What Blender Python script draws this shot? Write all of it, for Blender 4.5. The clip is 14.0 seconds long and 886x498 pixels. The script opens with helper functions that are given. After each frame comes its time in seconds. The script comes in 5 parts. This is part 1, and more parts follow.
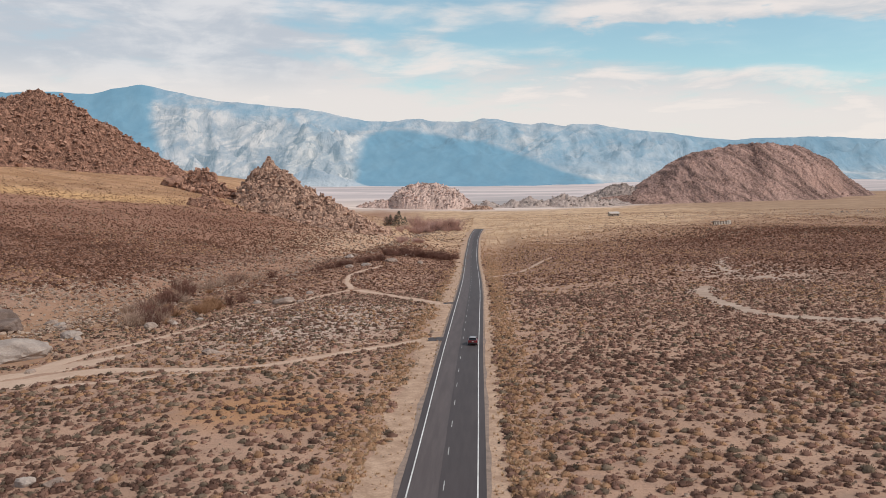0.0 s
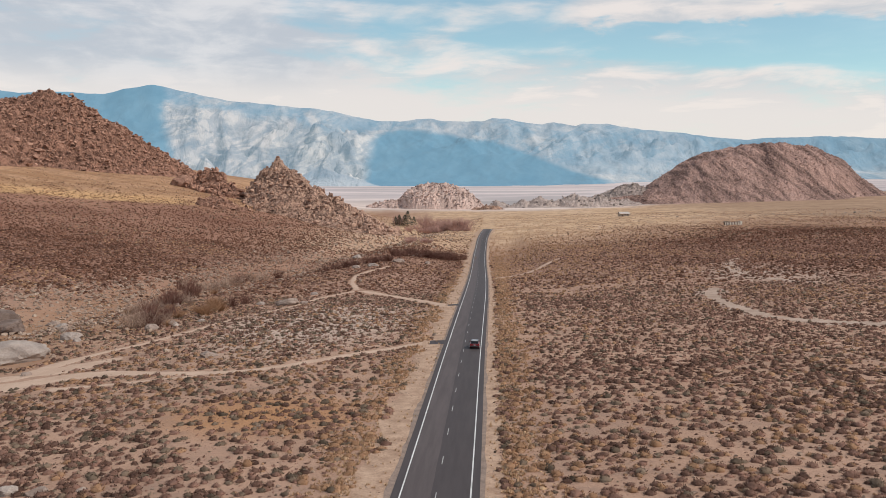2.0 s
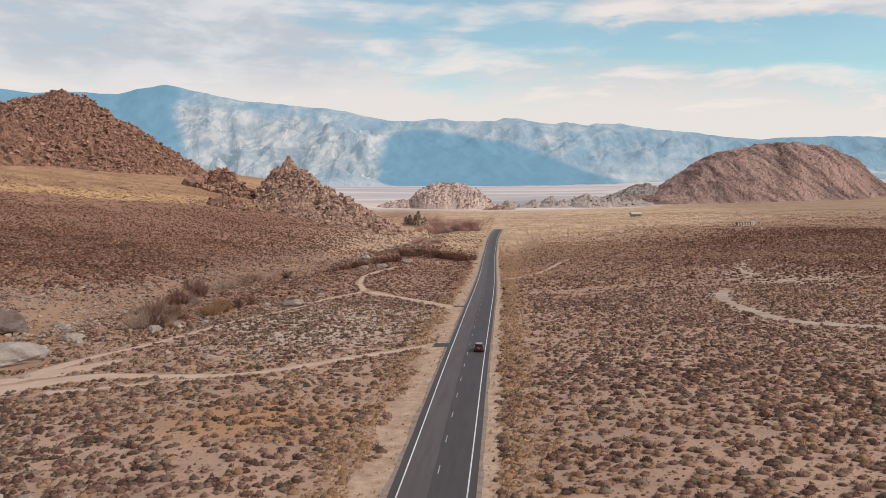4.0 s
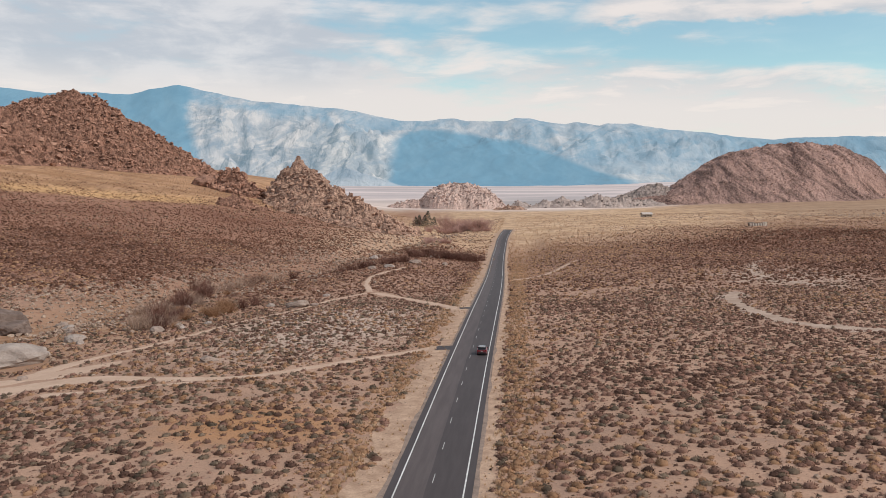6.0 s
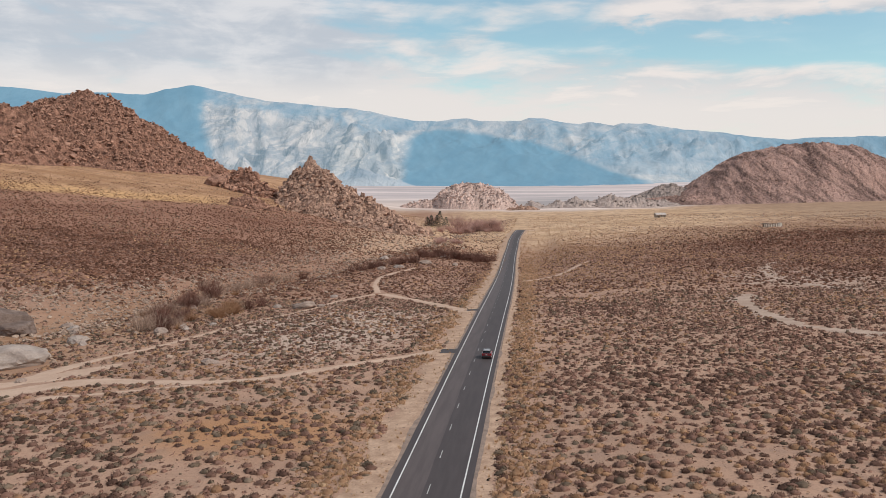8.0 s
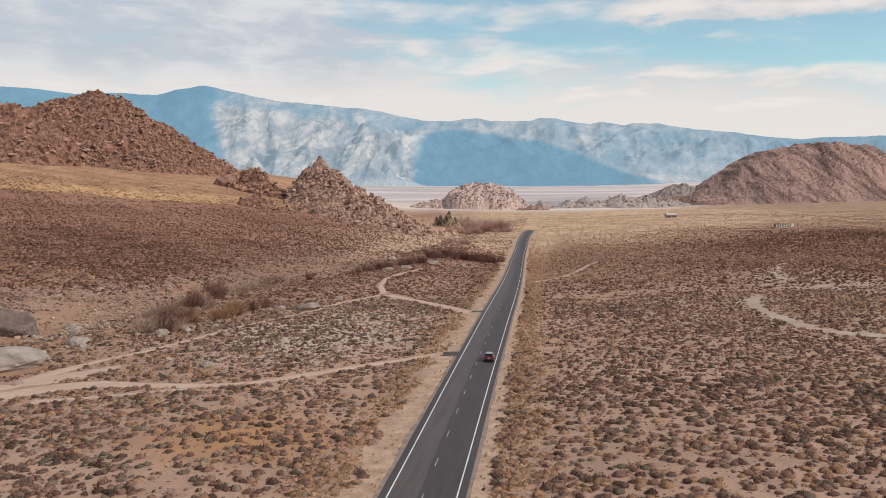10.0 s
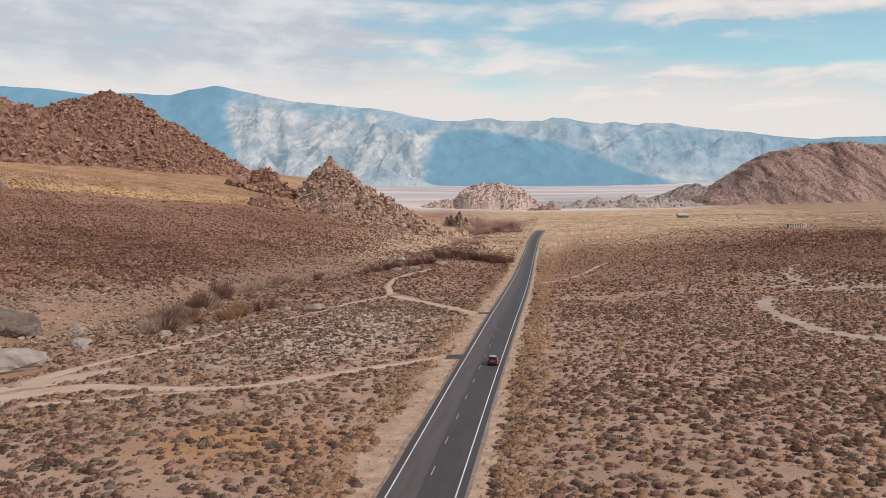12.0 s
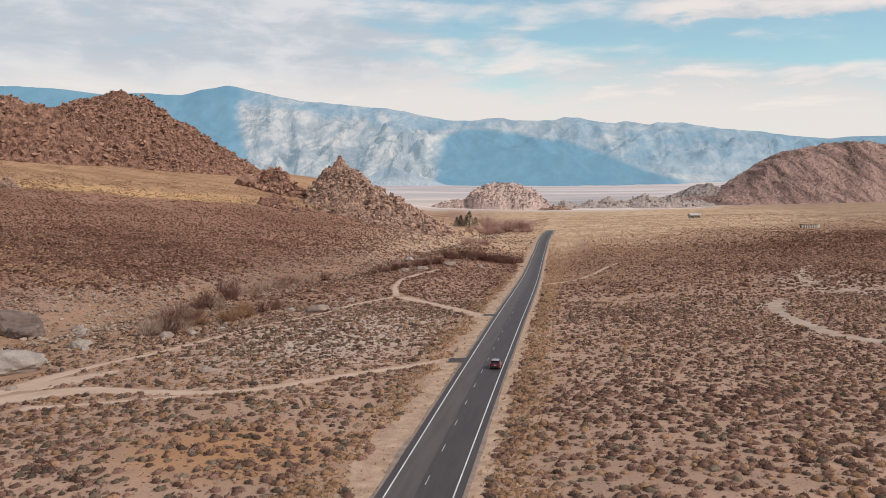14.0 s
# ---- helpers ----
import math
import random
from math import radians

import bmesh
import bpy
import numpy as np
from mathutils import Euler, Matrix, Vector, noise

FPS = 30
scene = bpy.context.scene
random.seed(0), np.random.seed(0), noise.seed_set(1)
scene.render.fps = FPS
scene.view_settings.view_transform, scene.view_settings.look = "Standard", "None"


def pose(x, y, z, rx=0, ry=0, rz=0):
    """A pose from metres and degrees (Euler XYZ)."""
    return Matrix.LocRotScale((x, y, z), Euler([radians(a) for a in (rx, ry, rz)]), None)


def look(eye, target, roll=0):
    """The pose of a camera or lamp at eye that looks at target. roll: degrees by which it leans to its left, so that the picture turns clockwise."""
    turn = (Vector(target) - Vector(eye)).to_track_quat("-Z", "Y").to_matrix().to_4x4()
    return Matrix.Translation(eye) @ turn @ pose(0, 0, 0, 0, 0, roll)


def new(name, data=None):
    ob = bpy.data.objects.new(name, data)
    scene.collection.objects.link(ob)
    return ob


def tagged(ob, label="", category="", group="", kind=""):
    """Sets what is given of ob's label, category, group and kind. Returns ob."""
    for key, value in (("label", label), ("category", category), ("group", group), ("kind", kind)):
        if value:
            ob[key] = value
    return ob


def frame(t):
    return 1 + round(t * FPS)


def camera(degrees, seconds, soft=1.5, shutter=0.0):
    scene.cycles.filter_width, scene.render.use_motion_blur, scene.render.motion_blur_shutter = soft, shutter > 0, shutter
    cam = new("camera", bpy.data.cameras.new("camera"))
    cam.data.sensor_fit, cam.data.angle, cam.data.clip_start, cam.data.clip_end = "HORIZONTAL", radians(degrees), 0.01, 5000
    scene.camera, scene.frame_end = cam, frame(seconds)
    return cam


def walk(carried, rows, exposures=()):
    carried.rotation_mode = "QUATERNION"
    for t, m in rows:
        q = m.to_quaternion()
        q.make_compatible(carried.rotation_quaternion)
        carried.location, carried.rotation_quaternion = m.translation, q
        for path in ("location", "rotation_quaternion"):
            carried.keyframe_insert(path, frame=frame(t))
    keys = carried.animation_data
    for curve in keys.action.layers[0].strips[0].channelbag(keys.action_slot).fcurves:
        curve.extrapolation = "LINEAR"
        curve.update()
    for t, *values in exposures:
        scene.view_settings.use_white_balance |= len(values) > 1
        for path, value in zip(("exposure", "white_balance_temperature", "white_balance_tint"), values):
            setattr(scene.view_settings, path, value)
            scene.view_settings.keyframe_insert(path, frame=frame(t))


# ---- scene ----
cam = camera(54.6, 14.0, soft=0.75)
PATH = (
    (0, 3.59, 0.23, 26.40, 84.675, -0.028, 2.644),
    (1, 4.44, 1.64, 26.45, 84.666, -0.031, 2.951),
    (2, 5.23, 3.15, 26.52, 84.662, -0.047, 3.361),
    (3, 5.97, 4.60, 26.57, 84.652, -0.049, 3.782),
    (5.5, 7.75, 8.02, 26.57, 84.655, -0.090, 4.741),
    (6.5, 8.46, 9.43, 26.58, 84.649, -0.091, 5.134),
    (7.5, 9.21, 10.97, 26.60, 84.649, -0.107, 5.613),
    (8, 9.60, 11.75, 26.61, 84.648, -0.121, 5.846),
    (10.5, 11.31, 15.15, 26.61, 84.651, -0.094, 6.746),
    (11.5, 11.95, 16.54, 26.62, 84.650, -0.097, 7.163),
    (12.5, 12.60, 18.00, 26.64, 84.638, -0.104, 7.562),
    (13.5, 13.28, 19.52, 26.69, 84.627, -0.106, 7.954),
    (14, 13.60, 20.26, 26.71, 84.619, -0.099, 8.130))
walk(cam, [(t, pose(*row)) for t, *row in PATH])

# ---- sky and sun ----
SUN_EL, SUN_AZ = 46.0, -12.0   # degrees above the plain; degrees from +x towards +y
sun = new("sun", bpy.data.lights.new("sun", "SUN"))
sun.data.energy, sun.data.angle, sun.data.color = 2.66, radians(1.5), (1.0, 0.912, 0.842)
to_sun = Vector((math.cos(radians(SUN_EL)) * math.cos(radians(SUN_AZ)), math.cos(radians(SUN_EL)) * math.sin(radians(SUN_AZ)), math.sin(radians(SUN_EL))))
sun.matrix_world = look((0, 0, 300), Vector((0, 0, 300)) - to_sun)
scene.view_settings.exposure = -0.04


class Nodes:
    """Short way to write node trees."""

    def __init__(self, tree):
        self.tree = tree
        tree.nodes.clear()

    def add(self, kind, **values):
        node = self.tree.nodes.new(kind)
        for key, value in values.items():
            if key == "operation":
                node.operation = value
            elif key == "blend_type":
                node.blend_type = value
            elif key == "data_type":
                node.data_type = value
            elif key == "sky_type":
                node.sky_type = value
            elif key == "interpolation_type":
                node.interpolation_type = value
            else:
                socket = node.inputs[int(key[1:]) if key[0] == "i" and key[1:].isdigit() else key.replace("_", " ")]
                if isinstance(value, bpy.types.NodeSocket):
                    self.tree.links.new(value, socket)
                else:
                    socket.default_value = value
        return node

    def math(self, operation, a, b=0.0, c=0.0, clamp=False):
        node = self.add("ShaderNodeMath", operation=operation, i0=a, i1=b, i2=c)
        node.use_clamp = clamp
        return node.outputs[0]

    def noise(self, where, scale, detail=3.0, rough=0.55, warp=0.0):
        return self.add("ShaderNodeTexNoise", Vector=where, Scale=scale, Detail=detail, Roughness=rough, Distortion=warp).outputs[0]

    def steps(self, value, low, high):
        node = self.add("ShaderNodeMapRange", interpolation_type="SMOOTHSTEP", i0=value, i1=low, i2=high, i3=0.0, i4=1.0)
        return node.outputs[0]

    def mix(self, factor, a, b, blend="MIX"):
        node = self.add("ShaderNodeMix", data_type="RGBA", blend_type=blend)
        for index, value in ((0, factor), (6, a), (7, b)):
            if isinstance(value, bpy.types.NodeSocket):
                self.tree.links.new(value, node.inputs[index])
            else:
                node.inputs[index].default_value = (*value, 1.0) if isinstance(value, tuple) else value
        return node.outputs[2]

    def scaled(self, where, x, y, z):
        return self.add("ShaderNodeVectorMath", operation="MULTIPLY", i0=where, i1=(x, y, z)).outputs[0]


def make_sky():
    world = bpy.data.worlds.new("sky")
    scene.world = world
    world.use_nodes = True
    n = Nodes(world.node_tree)
    sky = n.add("ShaderNodeTexSky", sky_type="NISHITA")
    sky.sun_disc, sky.sun_elevation, sky.sun_rotation = False, radians(SUN_EL), radians(90 - SUN_AZ)
    sky.altitude, sky.dust_density, sky.ozone_density = 1300, 0.6, 1.6
    way = n.add("ShaderNodeTexCoord").outputs["Generated"]
    part = n.add("ShaderNodeSeparateXYZ", Vector=way)
    x, y, z = part.outputs
    # flat cloud sheets, drawn out along the horizon
    sheet = n.add("ShaderNodeCombineXYZ", X=n.math("MULTIPLY", x, 2.0), Y=n.math("MULTIPLY", z, 6.5), Z=n.math("MULTIPLY", y, 1.0)).outputs[0]
    broad = n.noise(sheet, 2.1, 7.0, 0.60, 0.35)
    streak = n.noise(n.scaled(sheet, 1.0, 1.35, 1.0), 4.2, 6.0, 0.56, 0.3)
    cover = n.math("ADD", n.math("MULTIPLY", broad, 0.60), n.math("MULTIPLY", streak, 0.40))
    # a clear lane that slants down to the right between the high bank and the horizon veil
    lane = n.math("ADD", z, n.math("MULTIPLY_ADD", x, 0.105, -0.168))
    lane = n.math("SUBTRACT", 1.0, n.steps(n.math("ABSOLUTE", lane), 0.010, 0.052))
    lane = n.math("MULTIPLY", lane, n.steps(x, -0.34, -0.16))
    veil = n.math("SUBTRACT", 1.0, n.steps(n.math("MULTIPLY_ADD", x, 0.05, z), 0.07, 0.145))
    west = n.steps(n.math("MULTIPLY_ADD", z, 0.5, n.math("MULTIPLY", x, -1.0)), 0.17, 0.30)
    cover = n.math("ADD", cover, n.math("MULTIPLY", n.math("SUBTRACT", 1.0, n.steps(z, 0.05, 0.10)), 0.08))
    cover = n.math("ADD", cover, n.math("MULTIPLY_ADD", veil, 0.055, 0.03))
    cover = n.math("ADD", cover, n.math("MULTIPLY", west, 0.115))
    cover = n.math("SUBTRACT", cover, n.math("MULTIPLY", lane, 0.13))
    mottle = n.math("ADD", n.math("MULTIPLY", streak, 0.45), n.math("MULTIPLY", n.noise(n.scaled(sheet, 1.0, 0.7, 1.0), 5.5, 7.0, 0.60, 0.4), 0.55))
    # a white bank high in the east with a crisp lower edge
    puffs = n.math("MULTIPLY", n.math("SUBTRACT", n.noise(sheet, 4.5, 6.0, 0.55, 0.2), 0.5), 0.10)
    bank = n.steps(n.math("ADD", n.math("MULTIPLY_ADD", x, -0.02, z), puffs), 0.146, 0.158)
    bank = n.math("MULTIPLY", bank, n.math("MULTIPLY", n.steps(n.math("ADD", x, puffs), 0.05, 0.10), n.math("SUBTRACT", 1.0, n.steps(n.math("ADD", x, puffs), 0.42, 0.52))))
    cover = n.math("MAXIMUM", n.steps(cover, 0.40, 0.62), n.math("MULTIPLY", bank, 0.97))
    cover = n.math("MULTIPLY_ADD", cover, 0.84, 0.16)
    # the cloud breaks up overhead
    cover = n.math("MULTIPLY", cover, n.math("MULTIPLY_ADD", n.steps(z, 0.22, 0.42), -0.52, 1.0))
    clear = n.mix(1.0, n.mix(1.0, sky.outputs[0], (0.115, 0.115, 0.115), "MULTIPLY"), (1.06, 1.27, 1.10), "MULTIPLY")
    white = n.mix(n.math("MAXIMUM", n.steps(streak, 0.40, 0.64), n.math("MULTIPLY", veil, 0.8)), (0.62, 0.63, 0.66), (0.90, 0.815, 0.775))
    white = n.mix(n.math("MULTIPLY", west, n.steps(z, 0.07, 0.13)), white, n.mix(n.steps(mottle, 0.42, 0.60), (0.555, 0.585, 0.645), (0.765, 0.755, 0.775)))
    colour = n.mix(n.math("MULTIPLY", cover, 0.93), clear, white)
    n.add("ShaderNodeOutputWorld", Surface=n.add("ShaderNodeBackground", Color=colour, Strength=1.0).outputs[0])


make_sky()


# ---- materials ----
def material(name):
    made = bpy.data.materials.new(name)
    made.use_nodes = True
    n = Nodes(made.node_tree)
    where = n.add("ShaderNodeNewGeometry").outputs["Position"]
    return made, n, where


def finish(n, colour, rough=0.9, bump=None, strength=0.3, metal=0.0, span=0.1, gloss=0.3, sheer=0.0):
    shade = n.add("ShaderNodeBsdfPrincipled", Roughness=rough, Metallic=metal)
    shade.inputs["Specular IOR Level"].default_value = gloss
    if isinstance(colour, tuple):
        shade.inputs["Base Color"].default_value = (*colour, 1.0)
    else:
        n.tree.links.new(colour, shade.inputs["Base Color"])
    if bump is not None:
        node = n.add("ShaderNodeBump", Strength=strength, Distance=span, Height=bump)
        n.tree.links.new(node.outputs[0], shade.inputs["Normal"])
    surface = shade.outputs[0]
    if sheer:   # thin twigs let some light through
        through_light = n.add("ShaderNodeBsdfTranslucent")
        n.tree.links.new(colour, through_light.inputs["Color"])
        mixed = n.add("ShaderNodeMixShader", i0=sheer)
        n.tree.links.new(surface, mixed.inputs[1])
        n.tree.links.new(through_light.outputs[0], mixed.inputs[2])
        surface = mixed.outputs[0]
    n.add("ShaderNodeOutputMaterial", Surface=surface)
    return shade


def grainy(name, dark, light, size, fine, rough=0.9, strength=0.4, span=0.1, island=0.0, metal=0.0, gloss=0.3, tone=0.0):
    """Two colours mixed by a broad and a fine noise; island: how much loose pieces differ; tone: how much whole plants differ."""
    made, n, where = material(name)
    broad, grain = n.noise(where, 1.0 / size, 4.0), n.noise(where, 1.0 / fine, 4.0, 0.65)
    mixer = n.math("ADD", n.math("MULTIPLY", broad, 0.55), n.math("MULTIPLY", grain, 0.45))
    mixer = n.steps(mixer, 0.33, 0.68)
    if island:
        piece = n.add("ShaderNodeNewGeometry").outputs["Random Per Island"]
        mixer = n.math("ADD", n.math("MULTIPLY", mixer, 1.0 - island), n.math("MULTIPLY", piece, island))
    if tone:
        plant_tone = n.add("ShaderNodeAttribute")
        plant_tone.attribute_name = "plant_tone"
        mixer = n.math("ADD", n.math("MULTIPLY", mixer, 1.0 - tone), n.math("MULTIPLY", plant_tone.outputs["Fac"], tone))
    finish(n, n.mix(mixer, dark, light), rough, grain if strength else None, strength, metal, span, gloss, 0.35 if tone else 0.0)
    return made


def plain(name, colour, rough=0.5, metal=0.0, gloss=0.5):
    made, n, where = material(name)
    grain = n.noise(where, 9.0, 3.0)
    dim = tuple(c * 0.82 for c in colour)
    finish(n, n.mix(grain, dim, colour), rough, None, 0, metal, 0.1, gloss)
    return made


def ground_material():
    made, n, where = material("desert_ground")
    x, y, z = n.add("ShaderNodeSeparateXYZ", Vector=where).outputs
    broad, mid, fine = n.noise(where, 0.035, 4.0, 0.55, 0.6), n.noise(where, 0.28, 4.0, 0.6), n.noise(where, 2.6, 4.0, 0.65)
    sand = n.mix(n.steps(broad, 0.35, 0.65), (0.41, 0.253, 0.174), (0.49, 0.307, 0.213))
    sand = n.mix(n.steps(mid, 0.42, 0.72), sand, (0.36, 0.232, 0.168))
    sand = n.mix(n.math("MULTIPLY", n.steps(fine, 0.5, 0.75), 0.55), sand, (0.235, 0.145, 0.105))
    # iron-stained soil west of the road
    px, py = n.math("MULTIPLY", n.math("ADD", x, 25.0), 0.062), n.math("MULTIPLY", n.math("SUBTRACT", y, 114.0), 0.075)
    spot = n.math("ADD", n.math("MULTIPLY", px, px), n.math("MULTIPLY", py, py))
    spot = n.math("SUBTRACT", 1.0, n.steps(n.math("ADD", spot, n.math("MULTIPLY", mid, 0.9)), 0.3, 1.7))
    sand = n.mix(n.math("MULTIPLY", spot, 0.7), sand, (0.42, 0.20, 0.075))
    # low dry cover that closes up with distance
    litter = n.steps(n.noise(where, 0.55, 5.0, 0.7), 0.40, 0.60)
    cover = n.mix(n.steps(n.noise(where, 0.011, 4.0), 0.35, 0.65), (0.255, 0.126, 0.083), (0.335, 0.178, 0.119))
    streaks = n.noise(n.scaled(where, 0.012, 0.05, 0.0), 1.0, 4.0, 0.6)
    # golds of dry grass, brightened to paint sunlight on the far plain
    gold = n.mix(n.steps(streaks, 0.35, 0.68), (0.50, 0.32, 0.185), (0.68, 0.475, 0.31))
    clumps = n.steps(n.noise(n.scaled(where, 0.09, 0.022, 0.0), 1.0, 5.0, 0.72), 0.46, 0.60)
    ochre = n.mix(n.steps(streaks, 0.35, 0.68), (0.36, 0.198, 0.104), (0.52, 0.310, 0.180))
    # sunlit strip along the lower edge of the western meadow, painted as straw-coloured grass
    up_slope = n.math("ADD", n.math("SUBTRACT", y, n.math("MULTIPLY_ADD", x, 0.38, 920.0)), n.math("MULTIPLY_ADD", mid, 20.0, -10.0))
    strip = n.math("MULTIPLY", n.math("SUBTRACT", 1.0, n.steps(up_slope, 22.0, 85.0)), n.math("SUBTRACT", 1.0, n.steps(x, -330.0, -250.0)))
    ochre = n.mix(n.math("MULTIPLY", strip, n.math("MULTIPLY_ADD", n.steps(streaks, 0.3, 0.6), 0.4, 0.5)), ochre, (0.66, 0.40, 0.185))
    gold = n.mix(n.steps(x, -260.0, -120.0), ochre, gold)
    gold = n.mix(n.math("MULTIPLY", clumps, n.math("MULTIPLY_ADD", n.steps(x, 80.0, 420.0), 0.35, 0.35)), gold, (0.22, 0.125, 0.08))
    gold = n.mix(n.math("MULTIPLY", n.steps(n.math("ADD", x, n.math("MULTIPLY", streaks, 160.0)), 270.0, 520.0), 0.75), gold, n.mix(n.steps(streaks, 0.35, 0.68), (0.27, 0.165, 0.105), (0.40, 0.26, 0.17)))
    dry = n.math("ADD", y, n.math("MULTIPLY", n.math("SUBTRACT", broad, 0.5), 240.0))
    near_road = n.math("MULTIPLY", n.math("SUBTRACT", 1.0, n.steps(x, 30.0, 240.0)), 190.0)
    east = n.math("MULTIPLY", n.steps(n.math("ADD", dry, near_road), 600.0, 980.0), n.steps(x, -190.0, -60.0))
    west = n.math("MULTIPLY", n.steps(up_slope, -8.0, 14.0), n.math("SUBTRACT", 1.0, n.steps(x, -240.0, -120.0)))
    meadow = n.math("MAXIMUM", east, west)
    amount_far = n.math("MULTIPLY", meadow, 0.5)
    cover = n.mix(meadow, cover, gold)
    # pale silt where the eastern wash fans out
    fx, fy = n.math("MULTIPLY", n.math("SUBTRACT", x, 106.0), 0.034), n.math("MULTIPLY", n.math("SUBTRACT", y, 325.0), 0.016)
    fan = n.math("ADD", n.math("ADD", n.math("MULTIPLY", fx, fx), n.math("MULTIPLY", fy, fy)), n.math("MULTIPLY", mid, 1.6))
    sand = n.mix(n.math("MULTIPLY", n.math("SUBTRACT", 1.0, n.steps(fan, 0.7, 1.7)), 0.8), sand, (0.56, 0.44, 0.35))
    # pale silt between the two western tracks
    tx, ty = n.math("MULTIPLY", n.math("ADD", x, 38.0), 0.034), n.math("MULTIPLY", n.math("SUBTRACT", y, 215.0), 0.016)
    silt = n.math("ADD", n.math("ADD", n.math("MULTIPLY", tx, tx), n.math("MULTIPLY", ty, ty)), n.math("MULTIPLY", mid, 1.2))
    sand = n.mix(n.math("MULTIPLY", n.math("SUBTRACT", 1.0, n.steps(silt, 0.6, 1.7)), 0.8), sand, (0.55, 0.42, 0.335))
    # ochre banks of the dry creek
    bed = n.math("ABSOLUTE", n.math("ADD", n.math("SUBTRACT", x, n.math("MULTIPLY", n.math("SUBTRACT", y, 180.0), 0.105)), 118.0))
    bank = n.math("MULTIPLY", n.math("SUBTRACT", 1.0, n.steps(n.math("ADD", bed, n.math("MULTIPLY", broad, 30.0)), 24.0, 66.0)), n.math("SUBTRACT", 1.0, n.steps(y, 380.0, 520.0)))
    sand = n.mix(n.math("MULTIPLY", bank, 0.8), sand, n.mix(n.steps(mid, 0.35, 0.65), (0.29, 0.155, 0.08), (0.40, 0.245, 0.15)))
    # bright ochre soil below the crag
    ox, oy = n.math("MULTIPLY", n.math("ADD", x, 92.0), 0.018), n.math("MULTIPLY", n.math("SUBTRACT", y, 660.0), 0.0072)
    patch = n.math("ADD", n.math("ADD", n.math("MULTIPLY", ox, ox), n.math("MULTIPLY", oy, oy)), n.math("MULTIPLY", broad, 1.1))
    patch = n.math("SUBTRACT", 1.0, n.steps(patch, 0.7, 1.7))
    # cover thickens west and east, which also paints in cloud shade
    west_dark = n.math("SUBTRACT", 1.0, n.steps(x, -230.0, -110.0))
    amount = n.math("MULTIPLY", n.steps(n.math("ADD", y, n.math("MULTIPLY", n.math("ABSOLUTE", x), 0.55)), 230.0, 470.0), n.math("ADD", n.math("MULTIPLY_ADD", litter, 0.42, 0.32), n.math("MAXIMUM", n.math("MULTIPLY", west_dark, 0.60), n.math("ADD", n.math("MULTIPLY", n.steps(x, 50.0, 190.0), 0.36), n.math("MULTIPLY", n.steps(x, 110.0, 250.0), 0.3)))))
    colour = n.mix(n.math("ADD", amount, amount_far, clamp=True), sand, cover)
    colour = n.mix(n.math("MULTIPLY", patch, n.math("MULTIPLY_ADD", litter, -0.30, 0.80)), colour, n.mix(n.steps(mid, 0.4, 0.65), (0.46, 0.285, 0.175), (0.62, 0.44, 0.32)))
    # pale salt flats of the far valley
    flats = n.noise(n.scaled(where, 0.0011, 0.006, 0.0), 1.0, 5.0, 0.6)
    salt = n.mix(n.steps(flats, 0.40, 0.62), (0.50, 0.43, 0.415), (0.70, 0.60, 0.565))
    scrub_belt = n.math("MULTIPLY", n.math("SUBTRACT", 1.0, n.steps(n.math("ADD", y, n.math("MULTIPLY", flats, 500.0)), 2150.0, 2750.0)), n.math("MULTIPLY", n.steps(n.math("ADD", y, n.math("MULTIPLY", flats, 300.0)), 1800.0, 2000.0), n.math("MULTIPLY", n.steps(x, -140.0, 40.0), 0.65)))
    salt = n.mix(n.steps(y, 1700.0, 2300.0), n.mix(n.steps(flats, 0.40, 0.62), (0.58, 0.465, 0.395), (0.73, 0.60, 0.53)), salt)
    salt = n.mix(scrub_belt, salt, (0.27, 0.265, 0.27))
    colour = n.mix(n.steps(n.math("ADD", n.math("SUBTRACT", y, n.math("MULTIPLY", n.math("MAXIMUM", n.math("SUBTRACT", x, 120.0), 0.0), 1.3)), n.math("MULTIPLY", broad, 200.0)), 1440.0, 1640.0), colour, salt)
    colour = n.mix(n.steps(y, 2020.0, 2120.0), colour, salt)
    finish(n, colour, 0.95, n.math("ADD", n.math("MULTIPLY", mid, 0.5), fine), 0.55, 0.0, 0.25, 0.15)
    return made


def asphalt(name, low, high):
    made, n, where = material(name)
    along = n.scaled(where, 1.0, 0.06, 1.0)
    worn, grain = n.noise(along, 1.1, 4.0, 0.6), n.noise(where, 14.0, 3.0, 0.7)
    mixer = n.math("ADD", n.math("MULTIPLY", n.steps(worn, 0.3, 0.7), 0.7), n.math("MULTIPLY", grain, 0.3))
    finish(n, n.mix(mixer, low, high), 0.70, grain, 0.25, 0.0, 0.02, 0.34)
    return made


